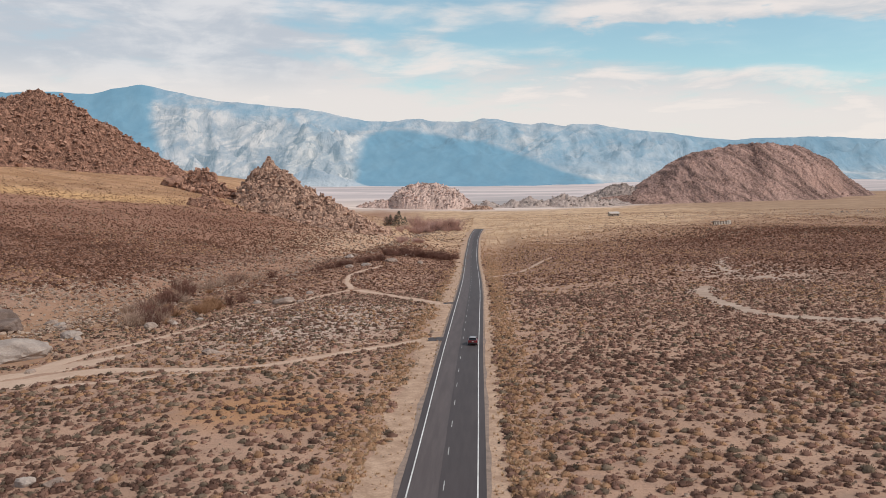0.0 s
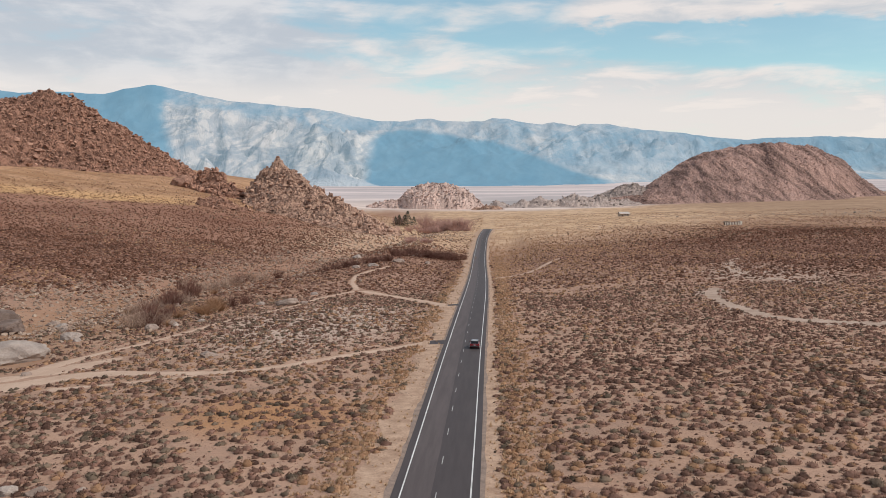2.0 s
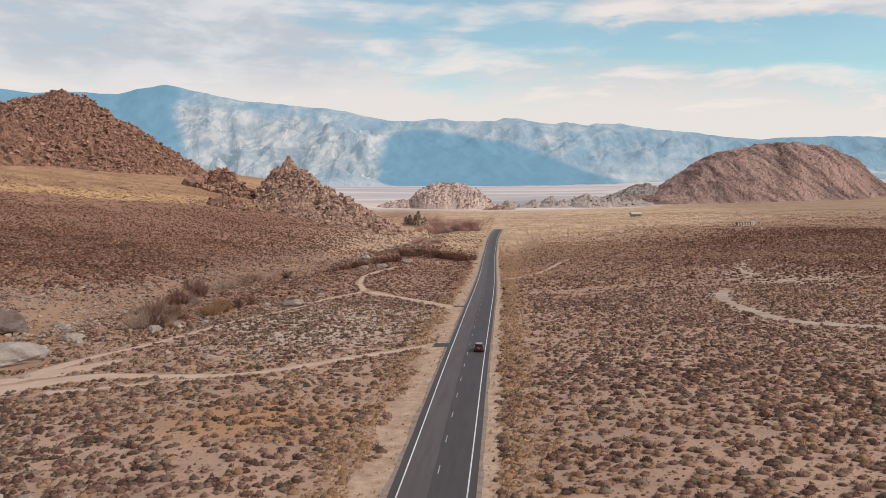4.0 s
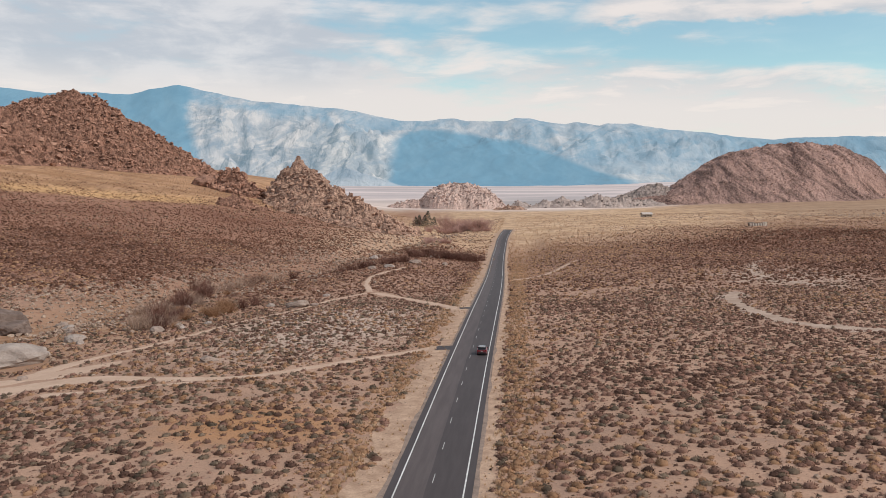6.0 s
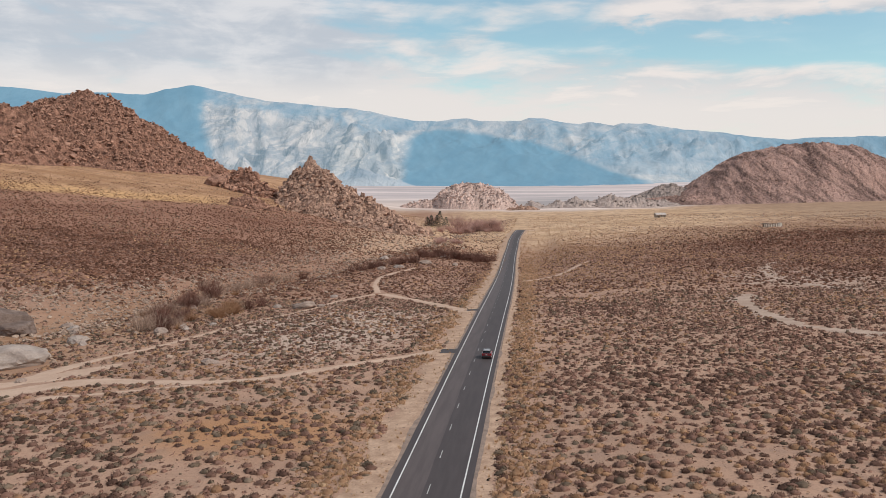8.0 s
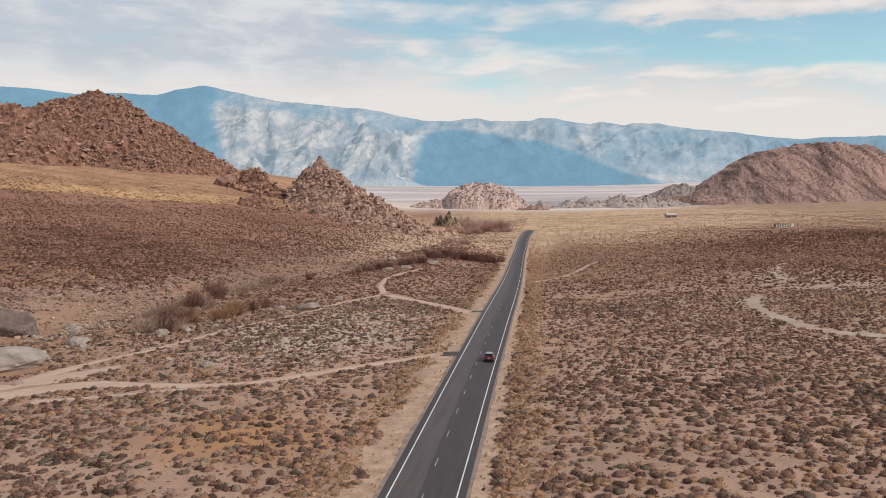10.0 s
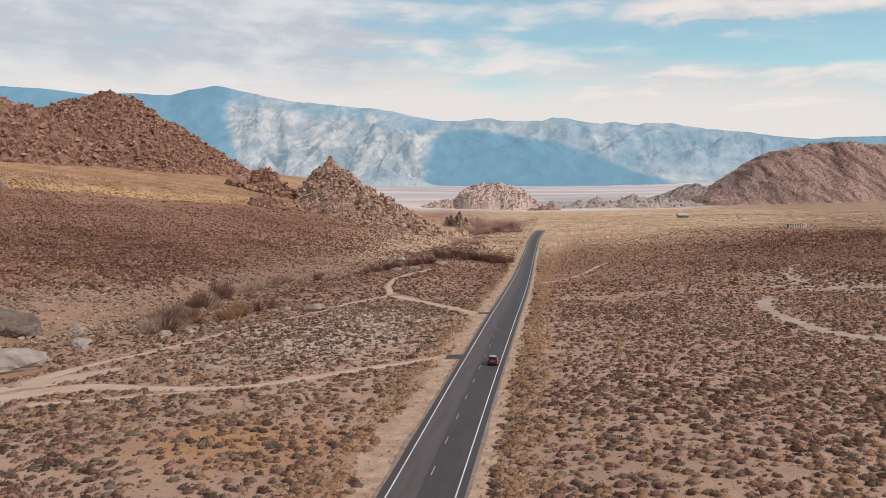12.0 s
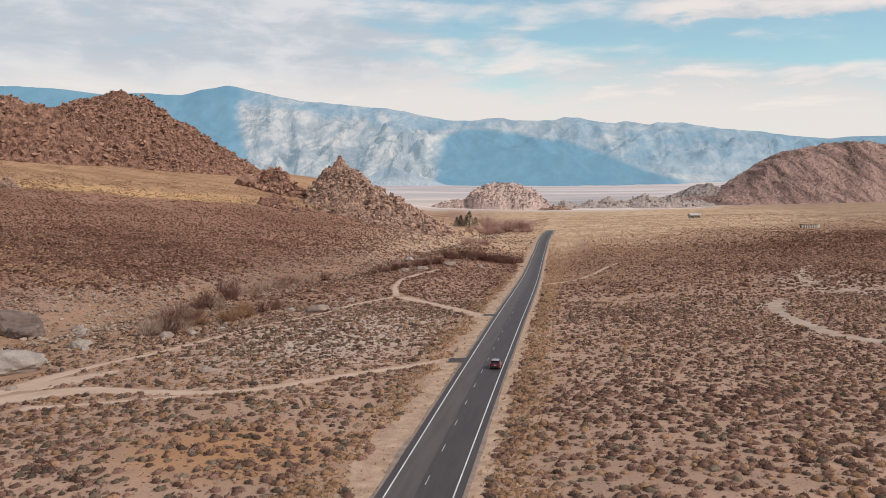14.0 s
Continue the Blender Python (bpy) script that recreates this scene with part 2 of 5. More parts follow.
def mountain_material():
    made, n, where = material("far_mountain")
    x, y, z = n.add("ShaderNodeSeparateXYZ", Vector=where).outputs
    broad = n.noise(n.scaled(where, 1.0, 0.5, 1.6), 0.0030, 6.0, 0.62, 0.8)
    rough = n.noise(n.scaled(where, 1.0, 0.4, 0.8), 0.010, 8.0, 0.66, 0.4)
    crease = n.math("SUBTRACT", 1.0, n.math("ABSOLUTE", n.math("MULTIPLY_ADD", n.noise(n.scaled(where, 1.0, 0.5, 0.55), 0.0062, 8.0, 0.62, 0.5), 4.0, -2.0)))
    # bluish base colours, tinted to carry the haze of distance
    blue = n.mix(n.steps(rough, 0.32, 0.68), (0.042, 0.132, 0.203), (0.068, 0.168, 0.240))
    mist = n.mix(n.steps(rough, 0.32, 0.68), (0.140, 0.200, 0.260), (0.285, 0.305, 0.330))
    pale = n.mix(n.steps(rough, 0.32, 0.66), (0.20, 0.200, 0.215), (0.52, 0.445, 0.395))
    cream = n.mix(n.steps(rough, 0.32, 0.66), (0.27, 0.265, 0.265), (0.53, 0.465, 0.41))
    # how far round (u) and how high (v) the range is seen; zones fit the camera's view
    wave = n.math("MULTIPLY_ADD", broad, 0.05, -0.025)
    fret = n.math("MULTIPLY_ADD", rough, 0.016, -0.008)
    shift = n.math("ADD", wave, fret)
    u, v = n.math("DIVIDE", x, y), n.math("DIVIDE", n.math("SUBTRACT", z, 26.5), y)
    # cloud shade painted dark blue on the western peak and the middle slopes
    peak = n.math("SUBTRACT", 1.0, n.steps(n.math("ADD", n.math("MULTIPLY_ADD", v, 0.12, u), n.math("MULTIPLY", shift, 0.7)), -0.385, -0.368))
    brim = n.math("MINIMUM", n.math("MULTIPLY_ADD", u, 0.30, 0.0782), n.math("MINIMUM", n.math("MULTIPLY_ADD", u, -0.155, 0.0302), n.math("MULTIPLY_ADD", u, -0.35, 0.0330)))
    basin_shade = n.steps(n.math("ADD", n.math("SUBTRACT", brim, v), n.math("MULTIPLY", shift, 0.45)), -0.003, 0.005)
    basin_shade = n.math("MULTIPLY", basin_shade, n.steps(n.math("ADD", n.math("MULTIPLY_ADD", v, -0.25, u), n.math("MULTIPLY", shift, 0.35)), -0.156, -0.136))
    cloud_shade = n.math("MAXIMUM", peak, basin_shade)
    # pale bare spurs between them, sunlight put into their colour, under a bluer crest
    crest = n.math("MULTIPLY_ADD", u, -0.143, 0.0351)
    # shade in the folds, painted as darker bluish bands
    fold = n.add("ShaderNodeCombineXYZ", X=n.math("MULTIPLY_ADD", v, -0.75, u), Y=n.math("MULTIPLY", v, 1.7), Z=0.31).outputs[0]
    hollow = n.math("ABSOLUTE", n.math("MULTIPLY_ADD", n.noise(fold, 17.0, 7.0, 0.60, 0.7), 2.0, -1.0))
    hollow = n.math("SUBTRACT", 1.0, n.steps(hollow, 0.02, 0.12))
    spur = n.steps(n.math("ADD", n.math("SUBTRACT", crest, v), n.math("MULTIPLY", shift, 0.9)), 0.004, 0.021)
    spur = n.math("MULTIPLY", spur, n.math("SUBTRACT", 1.0, n.steps(n.math("ADD", u, n.math("MULTIPLY", shift, 0.5)), -0.150, -0.120)))
    spur = n.math("MULTIPLY", spur, n.math("MULTIPLY_ADD", n.steps(broad, 0.53, 0.62), -0.30, 1.0))
    creamy = n.math("MULTIPLY", n.steps(n.math("ADD", u, shift), -0.275, -0.20), n.math("SUBTRACT", 1.0, n.steps(n.math("ADD", v, shift), 0.034, 0.052)))
    # mottled eastern uplands with painted-in lit patches, and tan fans at their foot
    upland = n.math("MULTIPLY", n.steps(broad, 0.40, 0.60), n.math("SUBTRACT", 1.0, n.steps(u, 0.06, 0.27)))
    upland = n.math("MULTIPLY", n.math("MULTIPLY_ADD", upland, 0.60, 0.16), n.steps(u, -0.40, -0.34))
    fans = n.math("MULTIPLY", n.steps(u, 0.045, 0.08), n.math("SUBTRACT", 1.0, n.steps(n.math("ADD", v, n.math("MULTIPLY", shift, 0.8)), -0.004, 0.012)))
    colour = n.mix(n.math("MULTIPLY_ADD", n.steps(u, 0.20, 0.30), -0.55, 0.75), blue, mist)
    colour = n.mix(upland, colour, pale)
    colour = n.mix(spur, colour, n.mix(creamy, pale, cream))
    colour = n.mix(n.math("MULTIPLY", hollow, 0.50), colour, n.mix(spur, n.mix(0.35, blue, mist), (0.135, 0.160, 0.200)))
    colour = n.mix(n.math("MULTIPLY", fans, n.math("MULTIPLY_ADD", n.steps(broad, 0.42, 0.58), 0.6, 0.3)), colour, cream)
    colour = n.mix(n.math("MULTIPLY", cloud_shade, 0.96), colour, blue)
    # a low blue foothill before the bare face, its foot paled by painted mist
    knoll = n.math("SUBTRACT", n.math("MINIMUM", n.math("MULTIPLY_ADD", u, -0.31, -0.0607), n.math("MULTIPLY_ADD", u, 0.5, 0.1037)), v)
    knoll = n.steps(n.math("ADD", knoll, n.math("MULTIPLY", fret, 0.25)), -0.0010, 0.0012)
    foot = n.math("SUBTRACT", 1.0, n.steps(v, -0.017, -0.007))
    colour = n.mix(n.math("MULTIPLY", knoll, 0.85), colour, n.mix(foot, n.mix(n.steps(rough, 0.4, 0.6), (0.135, 0.165, 0.215), (0.26, 0.265, 0.285)), (0.36, 0.355, 0.36)))
    relief = n.math("MULTIPLY", n.math("MULTIPLY_ADD", spur, 0.35, 0.42), n.math("MULTIPLY_ADD", cloud_shade, -0.75, 1.0))
    shade = finish(n, colour, 1.0, n.math("ADD", crease, n.math("MULTIPLY", rough, 0.2)), relief, 0.0, 30.0, 0.0)
    # air haze before the range, put on it as an even blue glow
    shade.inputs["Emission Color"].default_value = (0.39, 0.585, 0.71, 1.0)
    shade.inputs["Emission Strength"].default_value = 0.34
    return made


def streaked_scree():
    """Scree in stripes down the slopes; their contrast also paints lit and shaded gullies."""
    made, n, where = material("dome_scree")
    x, y, z = n.add("ShaderNodeSeparateXYZ", Vector=where).outputs
    along = n.add("ShaderNodeCombineXYZ", X=n.math("MULTIPLY_ADD", z, 0.9, x), Y=n.math("MULTIPLY", y, 0.3), Z=n.math("MULTIPLY", z, 0.25)).outputs[0]
    stripe = n.noise(along, 0.030, 6.0, 0.66, 0.6)
    grain = n.noise(where, 0.35, 5.0, 0.7)
    tone = n.math("ADD", n.math("MULTIPLY", n.steps(stripe, 0.38, 0.62), 0.58), n.math("MULTIPLY", n.steps(grain, 0.36, 0.64), 0.42))
    finish(n, n.mix(tone, (0.075, 0.046, 0.041), (0.58, 0.372, 0.302)), 0.95, grain, 1.0, 0.0, 2.5, 0.15)
    return made


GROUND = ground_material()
SAND = grainy("track_sand", (0.48, 0.325, 0.235), (0.60, 0.43, 0.32), 4.0, 0.35, 0.95, 0.4, 0.05, gloss=0.15)
VERGE = grainy("verge_gravel", (0.35, 0.222, 0.150), (0.57, 0.392, 0.276), 2.2, 0.3, 0.95, 0.8, 0.06, gloss=0.15)
ASPHALT_OLD = asphalt("asphalt_old", (0.080, 0.061, 0.058), (0.118, 0.092, 0.087))
ASPHALT_NEW = asphalt("asphalt_new", (0.053, 0.041, 0.040), (0.077, 0.060, 0.058))
DASH_PAINT = grainy("worn_road_paint", (0.24, 0.23, 0.22), (0.62, 0.60, 0.57), 2.0, 0.2, 0.7, 0.2, 0.01)
PAINT = grainy("road_paint", (0.52, 0.50, 0.47), (0.80, 0.78, 0.75), 3.0, 0.2, 0.7, 0.2, 0.01)
SHRUB = grainy("shrub_twigs", (0.068, 0.038, 0.029), (0.55, 0.320, 0.236), 5.0, 0.3, 0.95, 0.0, 0.1, 0.1, gloss=0.1, tone=0.6)
SHRUB_GREY = grainy("sage_twigs", (0.078, 0.058, 0.042), (0.455, 0.335, 0.238), 5.0, 0.3, 0.95, 0.0, 0.1, 0.1, gloss=0.1, tone=0.6)
SHRUB_GOLD = grainy("rabbitbrush_twigs", (0.33, 0.184, 0.104), (0.66, 0.405, 0.245), 5.0, 0.3, 0.95, 0.0, 0.1, 0.15, gloss=0.1, tone=0.4)
SHRUB_FAR = grainy("distant_scrub", (0.048, 0.023, 0.016), (0.40, 0.200, 0.130), 14.0, 3.0, 0.95, 0.0, 0.1, 0.12, gloss=0.1, tone=0.6)
STRAW = grainy("dry_grass", (0.42, 0.27, 0.155), (0.66, 0.45, 0.28), 2.0, 0.4, 0.9, 0.0, 0.1, 0.3, gloss=0.1)
WILLOW = grainy("willow_twigs", (0.080, 0.038, 0.030), (0.28, 0.142, 0.105), 2.5, 0.4, 0.9, 0.0, 0.1, 0.45, gloss=0.15)
WILLOW_PINK = grainy("pink_willow_twigs", (0.36, 0.21, 0.175), (0.64, 0.415, 0.345), 6.0, 0.8, 0.9, 0.0, 0.1, 0.4, gloss=0.15)
DEADWOOD = grainy("bleached_twigs", (0.20, 0.125, 0.092), (0.58, 0.42, 0.32), 1.5, 0.3, 0.9, 0.0, 0.1, 0.5, gloss=0.15)
CONIFER = grainy("conifer_needles", (0.042, 0.045, 0.034), (0.115, 0.108, 0.08), 2.0, 0.5, 0.9, 0.0, 0.1, 0.4, gloss=0.1)
BARK = grainy("bark", (0.09, 0.06, 0.045), (0.20, 0.14, 0.10), 1.0, 0.2, 0.95, 0.5, 0.05)
GRANITE = grainy("tan_granite", (0.235, 0.170, 0.135), (0.41, 0.315, 0.255), 2.5, 0.3, 0.9, 0.5, 0.08)
GRANITE_PALE = grainy("pale_granite", (0.28, 0.222, 0.188), (0.45, 0.368, 0.312), 2.5, 0.3, 0.9, 0.5, 0.08)
GRANITE_DARK = grainy("weathered_granite", (0.125, 0.086, 0.07), (0.25, 0.182, 0.148), 3.0, 0.3, 0.9, 0.6, 0.1)
STONES = grainy("wash_stones", (0.22, 0.145, 0.105), (0.50, 0.375, 0.285), 2.0, 0.3, 0.9, 0.4, 0.05, 0.5)
HILL_ROCK = grainy("hill_boulders", (0.130, 0.066, 0.048), (0.60, 0.345, 0.240), 7.0, 1.2, 0.95, 0.8, 0.8, 0.42, gloss=0.15)
CRAG_ROCK = grainy("crag_boulders", (0.17, 0.098, 0.073), (0.71, 0.460, 0.335), 8.0, 1.4, 0.95, 0.8, 0.8, 0.35, gloss=0.15)
CRAG_SOIL = grainy("crag_face", (0.13, 0.075, 0.056), (0.70, 0.455, 0.33), 6.0, 1.1, 0.95, 1.0, 1.8, gloss=0.15)
HILL_SOIL = grainy("hill_scree", (0.085, 0.042, 0.031), (0.53, 0.290, 0.20), 6.0, 1.1, 0.95, 1.0, 1.8, gloss=0.15)
DOME_ROCK = grainy("dome_boulders", (0.20, 0.125, 0.105), (0.56, 0.37, 0.29), 30.0, 3.0, 0.95, 0.8, 1.5, 0.5, gloss=0.15)
DOME_SOIL = streaked_scree()
KNOB_ROCK = grainy("pale_boulders", (0.11, 0.085, 0.078), (0.92, 0.68, 0.58), 26.0, 1.8, 0.95, 0.8, 1.5, 0.55, gloss=0.15)
RIDGE_ROCK = grainy("grey_boulders", (0.07, 0.062, 0.056), (0.55, 0.44, 0.385), 12.0, 1.8, 0.95, 0.8, 1.5, 0.6, gloss=0.15)
WASH_SAND = grainy("wash_sand", (0.37, 0.262, 0.198), (0.52, 0.385, 0.30), 4.0, 0.35, 0.95, 0.4, 0.05, gloss=0.15)
SHOULDER = grainy("grey_gravel", (0.21, 0.155, 0.125), (0.36, 0.265, 0.21), 1.5, 0.2, 0.95, 0.5, 0.04, gloss=0.15)
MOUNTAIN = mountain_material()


# ---- the lie of the land ----
def smooth(a, b, v):
    """0 below a, 1 above b, eased between."""
    k = np.clip((np.asarray(v, dtype=float) - a) / (b - a), 0, 1)
    return k * k * (3 - 2 * k)


def road_x(y):
    """The road's centre line: straight, then easing left through a hollow and right again at the far brow."""
    y = np.asarray(y, dtype=float)
    return -0.08 - 0.32 * smooth(75, 170, y) - 3.4 * smooth(250, 620, y) + 4.5 * smooth(680, 860, y)


def profile(y):
    """The fall of the land along the road."""
    y = np.asarray(y, dtype=float)
    near = -0.0545 * np.minimum(y, 833) + 2.05e-5 * np.minimum(y, 833) ** 2
    return near - 0.02 * (np.clip(y, 833, 1750) - 833) + 0.003 * np.clip(y - 1750, 0, None)


def creek_x(y):
    """The line of the dry creek left of the road."""
    return -128 + 0.105 * np.clip(np.asarray(y, dtype=float) - 180, 0, 1000)


def land(x, y):
    """Height of the ground."""
    x, y = np.asarray(x, dtype=float), np.asarray(y, dtype=float)
    z = profile(y)
    far = 1 - smooth(900, 1700, y)
    z = z + np.clip(x - 5, 0, 260) * 0.04 * (0.35 + 0.65 * far) + np.clip(x - 265, 0, 900) * 0.03 * smooth(600, 1500, y)
    z = z - np.clip(-x - 6, 0, None).clip(None, 90) * 0.05 * far
    cut = creek_x(y)
    z = z - 3.0 * np.exp(-((x - cut) / 16) ** 2) * far
    rise = 0.045 + 0.115 * smooth(420, 1050, y)
    up = np.clip(cut - 12 - x, 0, 650)
    z = z + up * rise * (1 - smooth(1300, 1800, y)) * (1 - smooth(930, 1180, y) * smooth(-360, -200, x))
    # the road runs through a shallow hollow far down
    z = z - 5.6 * smooth(225, 510, y) * (1 - smooth(600, 800, y)) * (1 - smooth(14, 48, np.abs(x - road_x(y))))
    away = smooth(7, 30, np.abs(x - road_x(y)))
    z = z + away * (0.35 * np.sin(x / 11.0 + 1.3 * np.sin(y / 23.0)) * np.sin(y / 17.0) + 0.8 * np.sin(x / 47.0 + y / 63.0))
    return z


def tri_mesh(name, verts, tris, materials, smooth_faces=False, slots=None, normals=None):
    """A mesh from arrays of points and triangles."""
    verts, tris = np.asarray(verts, dtype=np.float32), np.asarray(tris, dtype=np.int32)
    me = bpy.data.meshes.new(name)
    me.vertices.add(len(verts))
    me.vertices.foreach_set("co", verts.ravel())
    me.loops.add(tris.size)
    me.loops.foreach_set("vertex_index", tris.ravel())
    me.polygons.add(len(tris))
    me.polygons.foreach_set("loop_start", np.arange(0, tris.size, 3, dtype=np.int32))
    me.polygons.foreach_set("use_smooth", np.full(len(tris), smooth_faces))
    for m in materials:
        me.materials.append(m)
    if slots is not None:
        me.polygons.foreach_set("material_index", np.asarray(slots, dtype=np.int32))
    me.update(calc_edges=True)
    me.validate()
    if normals is not None:
        me.normals_split_custom_set_from_vertices(normals)
    return me


def grid_mesh(name, xs, ys, zs, materials, slots=None):
    """A sheet over the lines xs (columns) and ys (rows); xs and ys may be 2D."""
    rows, cols = zs.shape
    if xs.ndim == 1:
        xs, ys = np.meshgrid(xs, ys)
    verts = np.stack([xs.ravel(), ys.ravel(), zs.ravel()], 1)
    a = (np.arange(rows - 1)[:, None] * cols + np.arange(cols - 1)[None, :]).ravel()
    tris = np.concatenate([np.stack([a, a + 1, a + cols + 1], 1), np.stack([a, a + cols + 1, a + cols], 1)])
    return tri_mesh(name, verts, tris, materials, True, None if slots is None else np.tile(slots, 2))


def bulge(v):
    """Normals of a bushy dome, as a mass of twigs catches the light."""
    n = v * (0.7, 0.7, 1.0) + (0, 0, 0.28) + np.random.default_rng(len(v)).normal(0, 0.16, v.shape)
    return n / np.linalg.norm(n, axis=1, keepdims=True)


def scattered(name, variants, place, turn, size, material, stretch=None, bushy=False):
    """One mesh of many copies of the variants: points, turns about z, sizes."""
    rng = np.random.default_rng(len(place))
    pick = rng.integers(0, len(variants), len(place))
    all_v, all_t, all_n, all_tone, base = [], [], [], [], 0
    for k, (v, t) in enumerate(variants):
        i = np.nonzero(pick == k)[0]
        if not len(i):
            continue
        c, s = np.cos(turn[i])[:, None], np.sin(turn[i])[:, None]
        wide = size[i][:, None]
        tall = wide * (stretch[i][:, None] if stretch is not None else 1.0)
        p = np.stack([(v[:, 0] * c - v[:, 1] * s) * wide + place[i, 0:1], (v[:, 0] * s + v[:, 1] * c) * wide + place[i, 1:2], v[:, 2] * tall + place[i, 2:3]], 2)
        f = t[None] + (base + np.arange(len(i)) * len(v))[:, None, None]
        all_v.append(p.reshape(-1, 3)), all_t.append(f.reshape(-1, 3))
        base += len(i) * len(v)
        all_tone.append(np.repeat(rng.uniform(0, 1, len(i)) ** 1.35, len(v)))
        if bushy:
            b = bulge(v)
            all_n.append(np.stack([b[:, 0] * c - b[:, 1] * s, b[:, 0] * s + b[:, 1] * c, b[:, 2] + 0 * c], 2).reshape(-1, 3))
    me = tri_mesh(name, np.concatenate(all_v), np.concatenate(all_t), [material], bushy, None, np.concatenate(all_n) if bushy else None)
    tones = np.concatenate(all_tone)
    if len(me.vertices) == len(tones):
        me.attributes.new("plant_tone", "FLOAT", "POINT").data.foreach_set("value", tones.astype(np.float32))
    return me


def part(name, bm, material, parent=None, label=""):
    me = bpy.data.meshes.new(name)
    bm.to_mesh(me)
    bm.free()
    me.materials.append(material)
    ob = new(name, me)
    ob.parent = parent
    return tagged(ob, label)


def lying(name, me, parent=None, **tags):
    ob = new(name, me)
    ob.parent = parent
    return tagged(ob, **tags)


# ---- ground ----
near_x = np.concatenate([np.arange(-185, -5, 2.5), [-5.0, -3, 0, 3, 5.0], np.arange(7.5, 150, 2.5)])
out = 2.5 * 1.085 ** np.arange(1, 65)
steps_out = np.cumsum(out)
gx = np.concatenate([-185 - steps_out[::-1], near_x, 150 + steps_out])
ahead = np.cumsum(2.5 * 1.032 ** np.arange(1, 132))
gy = np.concatenate([np.arange(-700, 40, 20.0), np.arange(40, 430, 2.5), 430 + ahead])
gx, gy = gx[np.abs(gx) < 6500], gy[gy < 5200]
mx, my = np.meshgrid(gx, gy)
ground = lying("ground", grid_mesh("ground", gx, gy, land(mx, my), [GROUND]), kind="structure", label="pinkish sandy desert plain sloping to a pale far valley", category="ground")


def ribbon(name, line, widths, material, lift, seed, kind="structure", rag=0.35, clear=1.0, **tags):
    """A sheet along a line of (x, y) over the land, with uneven edges."""
    rng = np.random.default_rng(seed)
    line = np.array(line, dtype=float)
    seg = np.concatenate([[0], np.cumsum(np.hypot(*np.diff(line, axis=0).T))])
    s = np.arange(0, seg[-1], 1.2)
    # smooth the corners
    cx, cy = np.interp(s, seg, line[:, 0]), np.interp(s, seg, line[:, 1])
    for _ in range(3):
        pad = np.pad(cx, 3, mode="edge"), np.pad(cy, 3, mode="edge")
        cx, cy = (np.convolve(p, np.ones(7) / 7, "valid") for p in pad)
    w = np.interp(s, seg, widths) / 2
    def ragged():
        raw = rng.normal(0, 1, len(s) + 8)
        return np.convolve(raw, np.ones(9) / 4.0, "valid")[: len(s)]
    left, right = w * np.clip(1 + rag * ragged(), 0.15, 2), w * np.clip(1 + rag * ragged(), 0.15, 2)
    tx, ty = np.gradient(cx), np.gradient(cy)
    size = np.hypot(tx, ty) + 1e-9
    nx, ny = -ty / size, tx / size
    cols = np.linspace(-1, 1, 7)
    k = np.where(cols < 0, 1, 0)[None] * right[:, None] + np.where(cols >= 0, 1, 0)[None] * left[:, None]
    X, Y = cx[:, None] + nx[:, None] * cols * k, cy[:, None] + ny[:, None] * cols * k
    edge = np.where(np.abs(cols) > 0.9, -0.02, lift)[None]
    ob = lying(name, grid_mesh(name, X, Y, land(X, Y) + edge, [material]), kind=kind, **tags)
    TRACKS.append((cx, cy, w * clear))
    return ob


TRACKS = []
LOWER = [(-84, 139), (-75, 145), (-66, 149), (-54, 147), (-42, 144.5), (-35, 147), (-27, 156), (-19, 165.5), (-10, 175.5), (-5, 178)]
UPPER = [(-80, 150), (-79, 160), (-76, 175), (-72, 187), (-68, 203), (-63, 229), (-55, 256), (-52, 290), (-43, 308)]
BROW = [(4, 806), (9, 812), (16, 815), (24, 812)]
SPUR = [(-43, 308), (-25, 280), (-12, 253), (-5, 240)]
NORTH = [(-43, 308), (-51, 340), (-56, 380), (-53, 407), (-46, 430)]
LOOP = [(-70, 137), (-60, 137.5), (-51, 139), (-42, 144)]
WASH = [(76, 279), (70.5, 265), (69, 250), (69.8, 236), (70, 224), (71, 213), (74, 206), (79, 203), (85.5, 197.5), (96, 190), (112, 180)]
WASH_TOP = [(120, 402), (107, 379), (104.5, 363), (96.5, 342), (94.5, 321), (97, 309)]
WASH_WEST = [(78, 339), (80, 325), (87, 331), (88, 314), (92, 304), (98.5, 298), (103, 285), (112, 277)]
WASH_EAST = [(78.5, 309), (85, 304), (97, 318), (107, 320), (116, 312), (130, 304)]
FAR_TRACK_2 = [(101, 832), (102, 782), (93, 741)]
FAR_TRACK = [(4.5, 363), (15, 380.5), (25.4, 401), (31.5, 421), (41, 441)]
for k, (line, widths) in enumerate(((LOWER, [9, 8, 6.5, 3.6, 2.6, 2.6, 2.6, 2.6, 2.8, 4.5]), (UPPER, [7, 4, 2.4, 1.7, 1.5, 1.5, 1.6, 2, 3.4]), (SPUR, [5, 3, 3.5, 7]),
                                    (NORTH, [3.4, 2.2, 2, 3, 2]), (LOOP, [3, 1.5, 1.2, 1.2]), (FAR_TRACK, [4.0, 3.6, 3.4, 2.6, 1.0]), (FAR_TRACK_2, [1.0, 1.8, 0.8]), (BROW, [6, 9, 6, 2]))):
    ribbon("dirt_track", line, widths, SAND, 0.05, 40 + k, label="pale sandy vehicle track winding through the scrub", category="track")
CLEARING = [(-88, 146), (-80, 150), (-75, 156), (-71, 162), (-68, 170)]
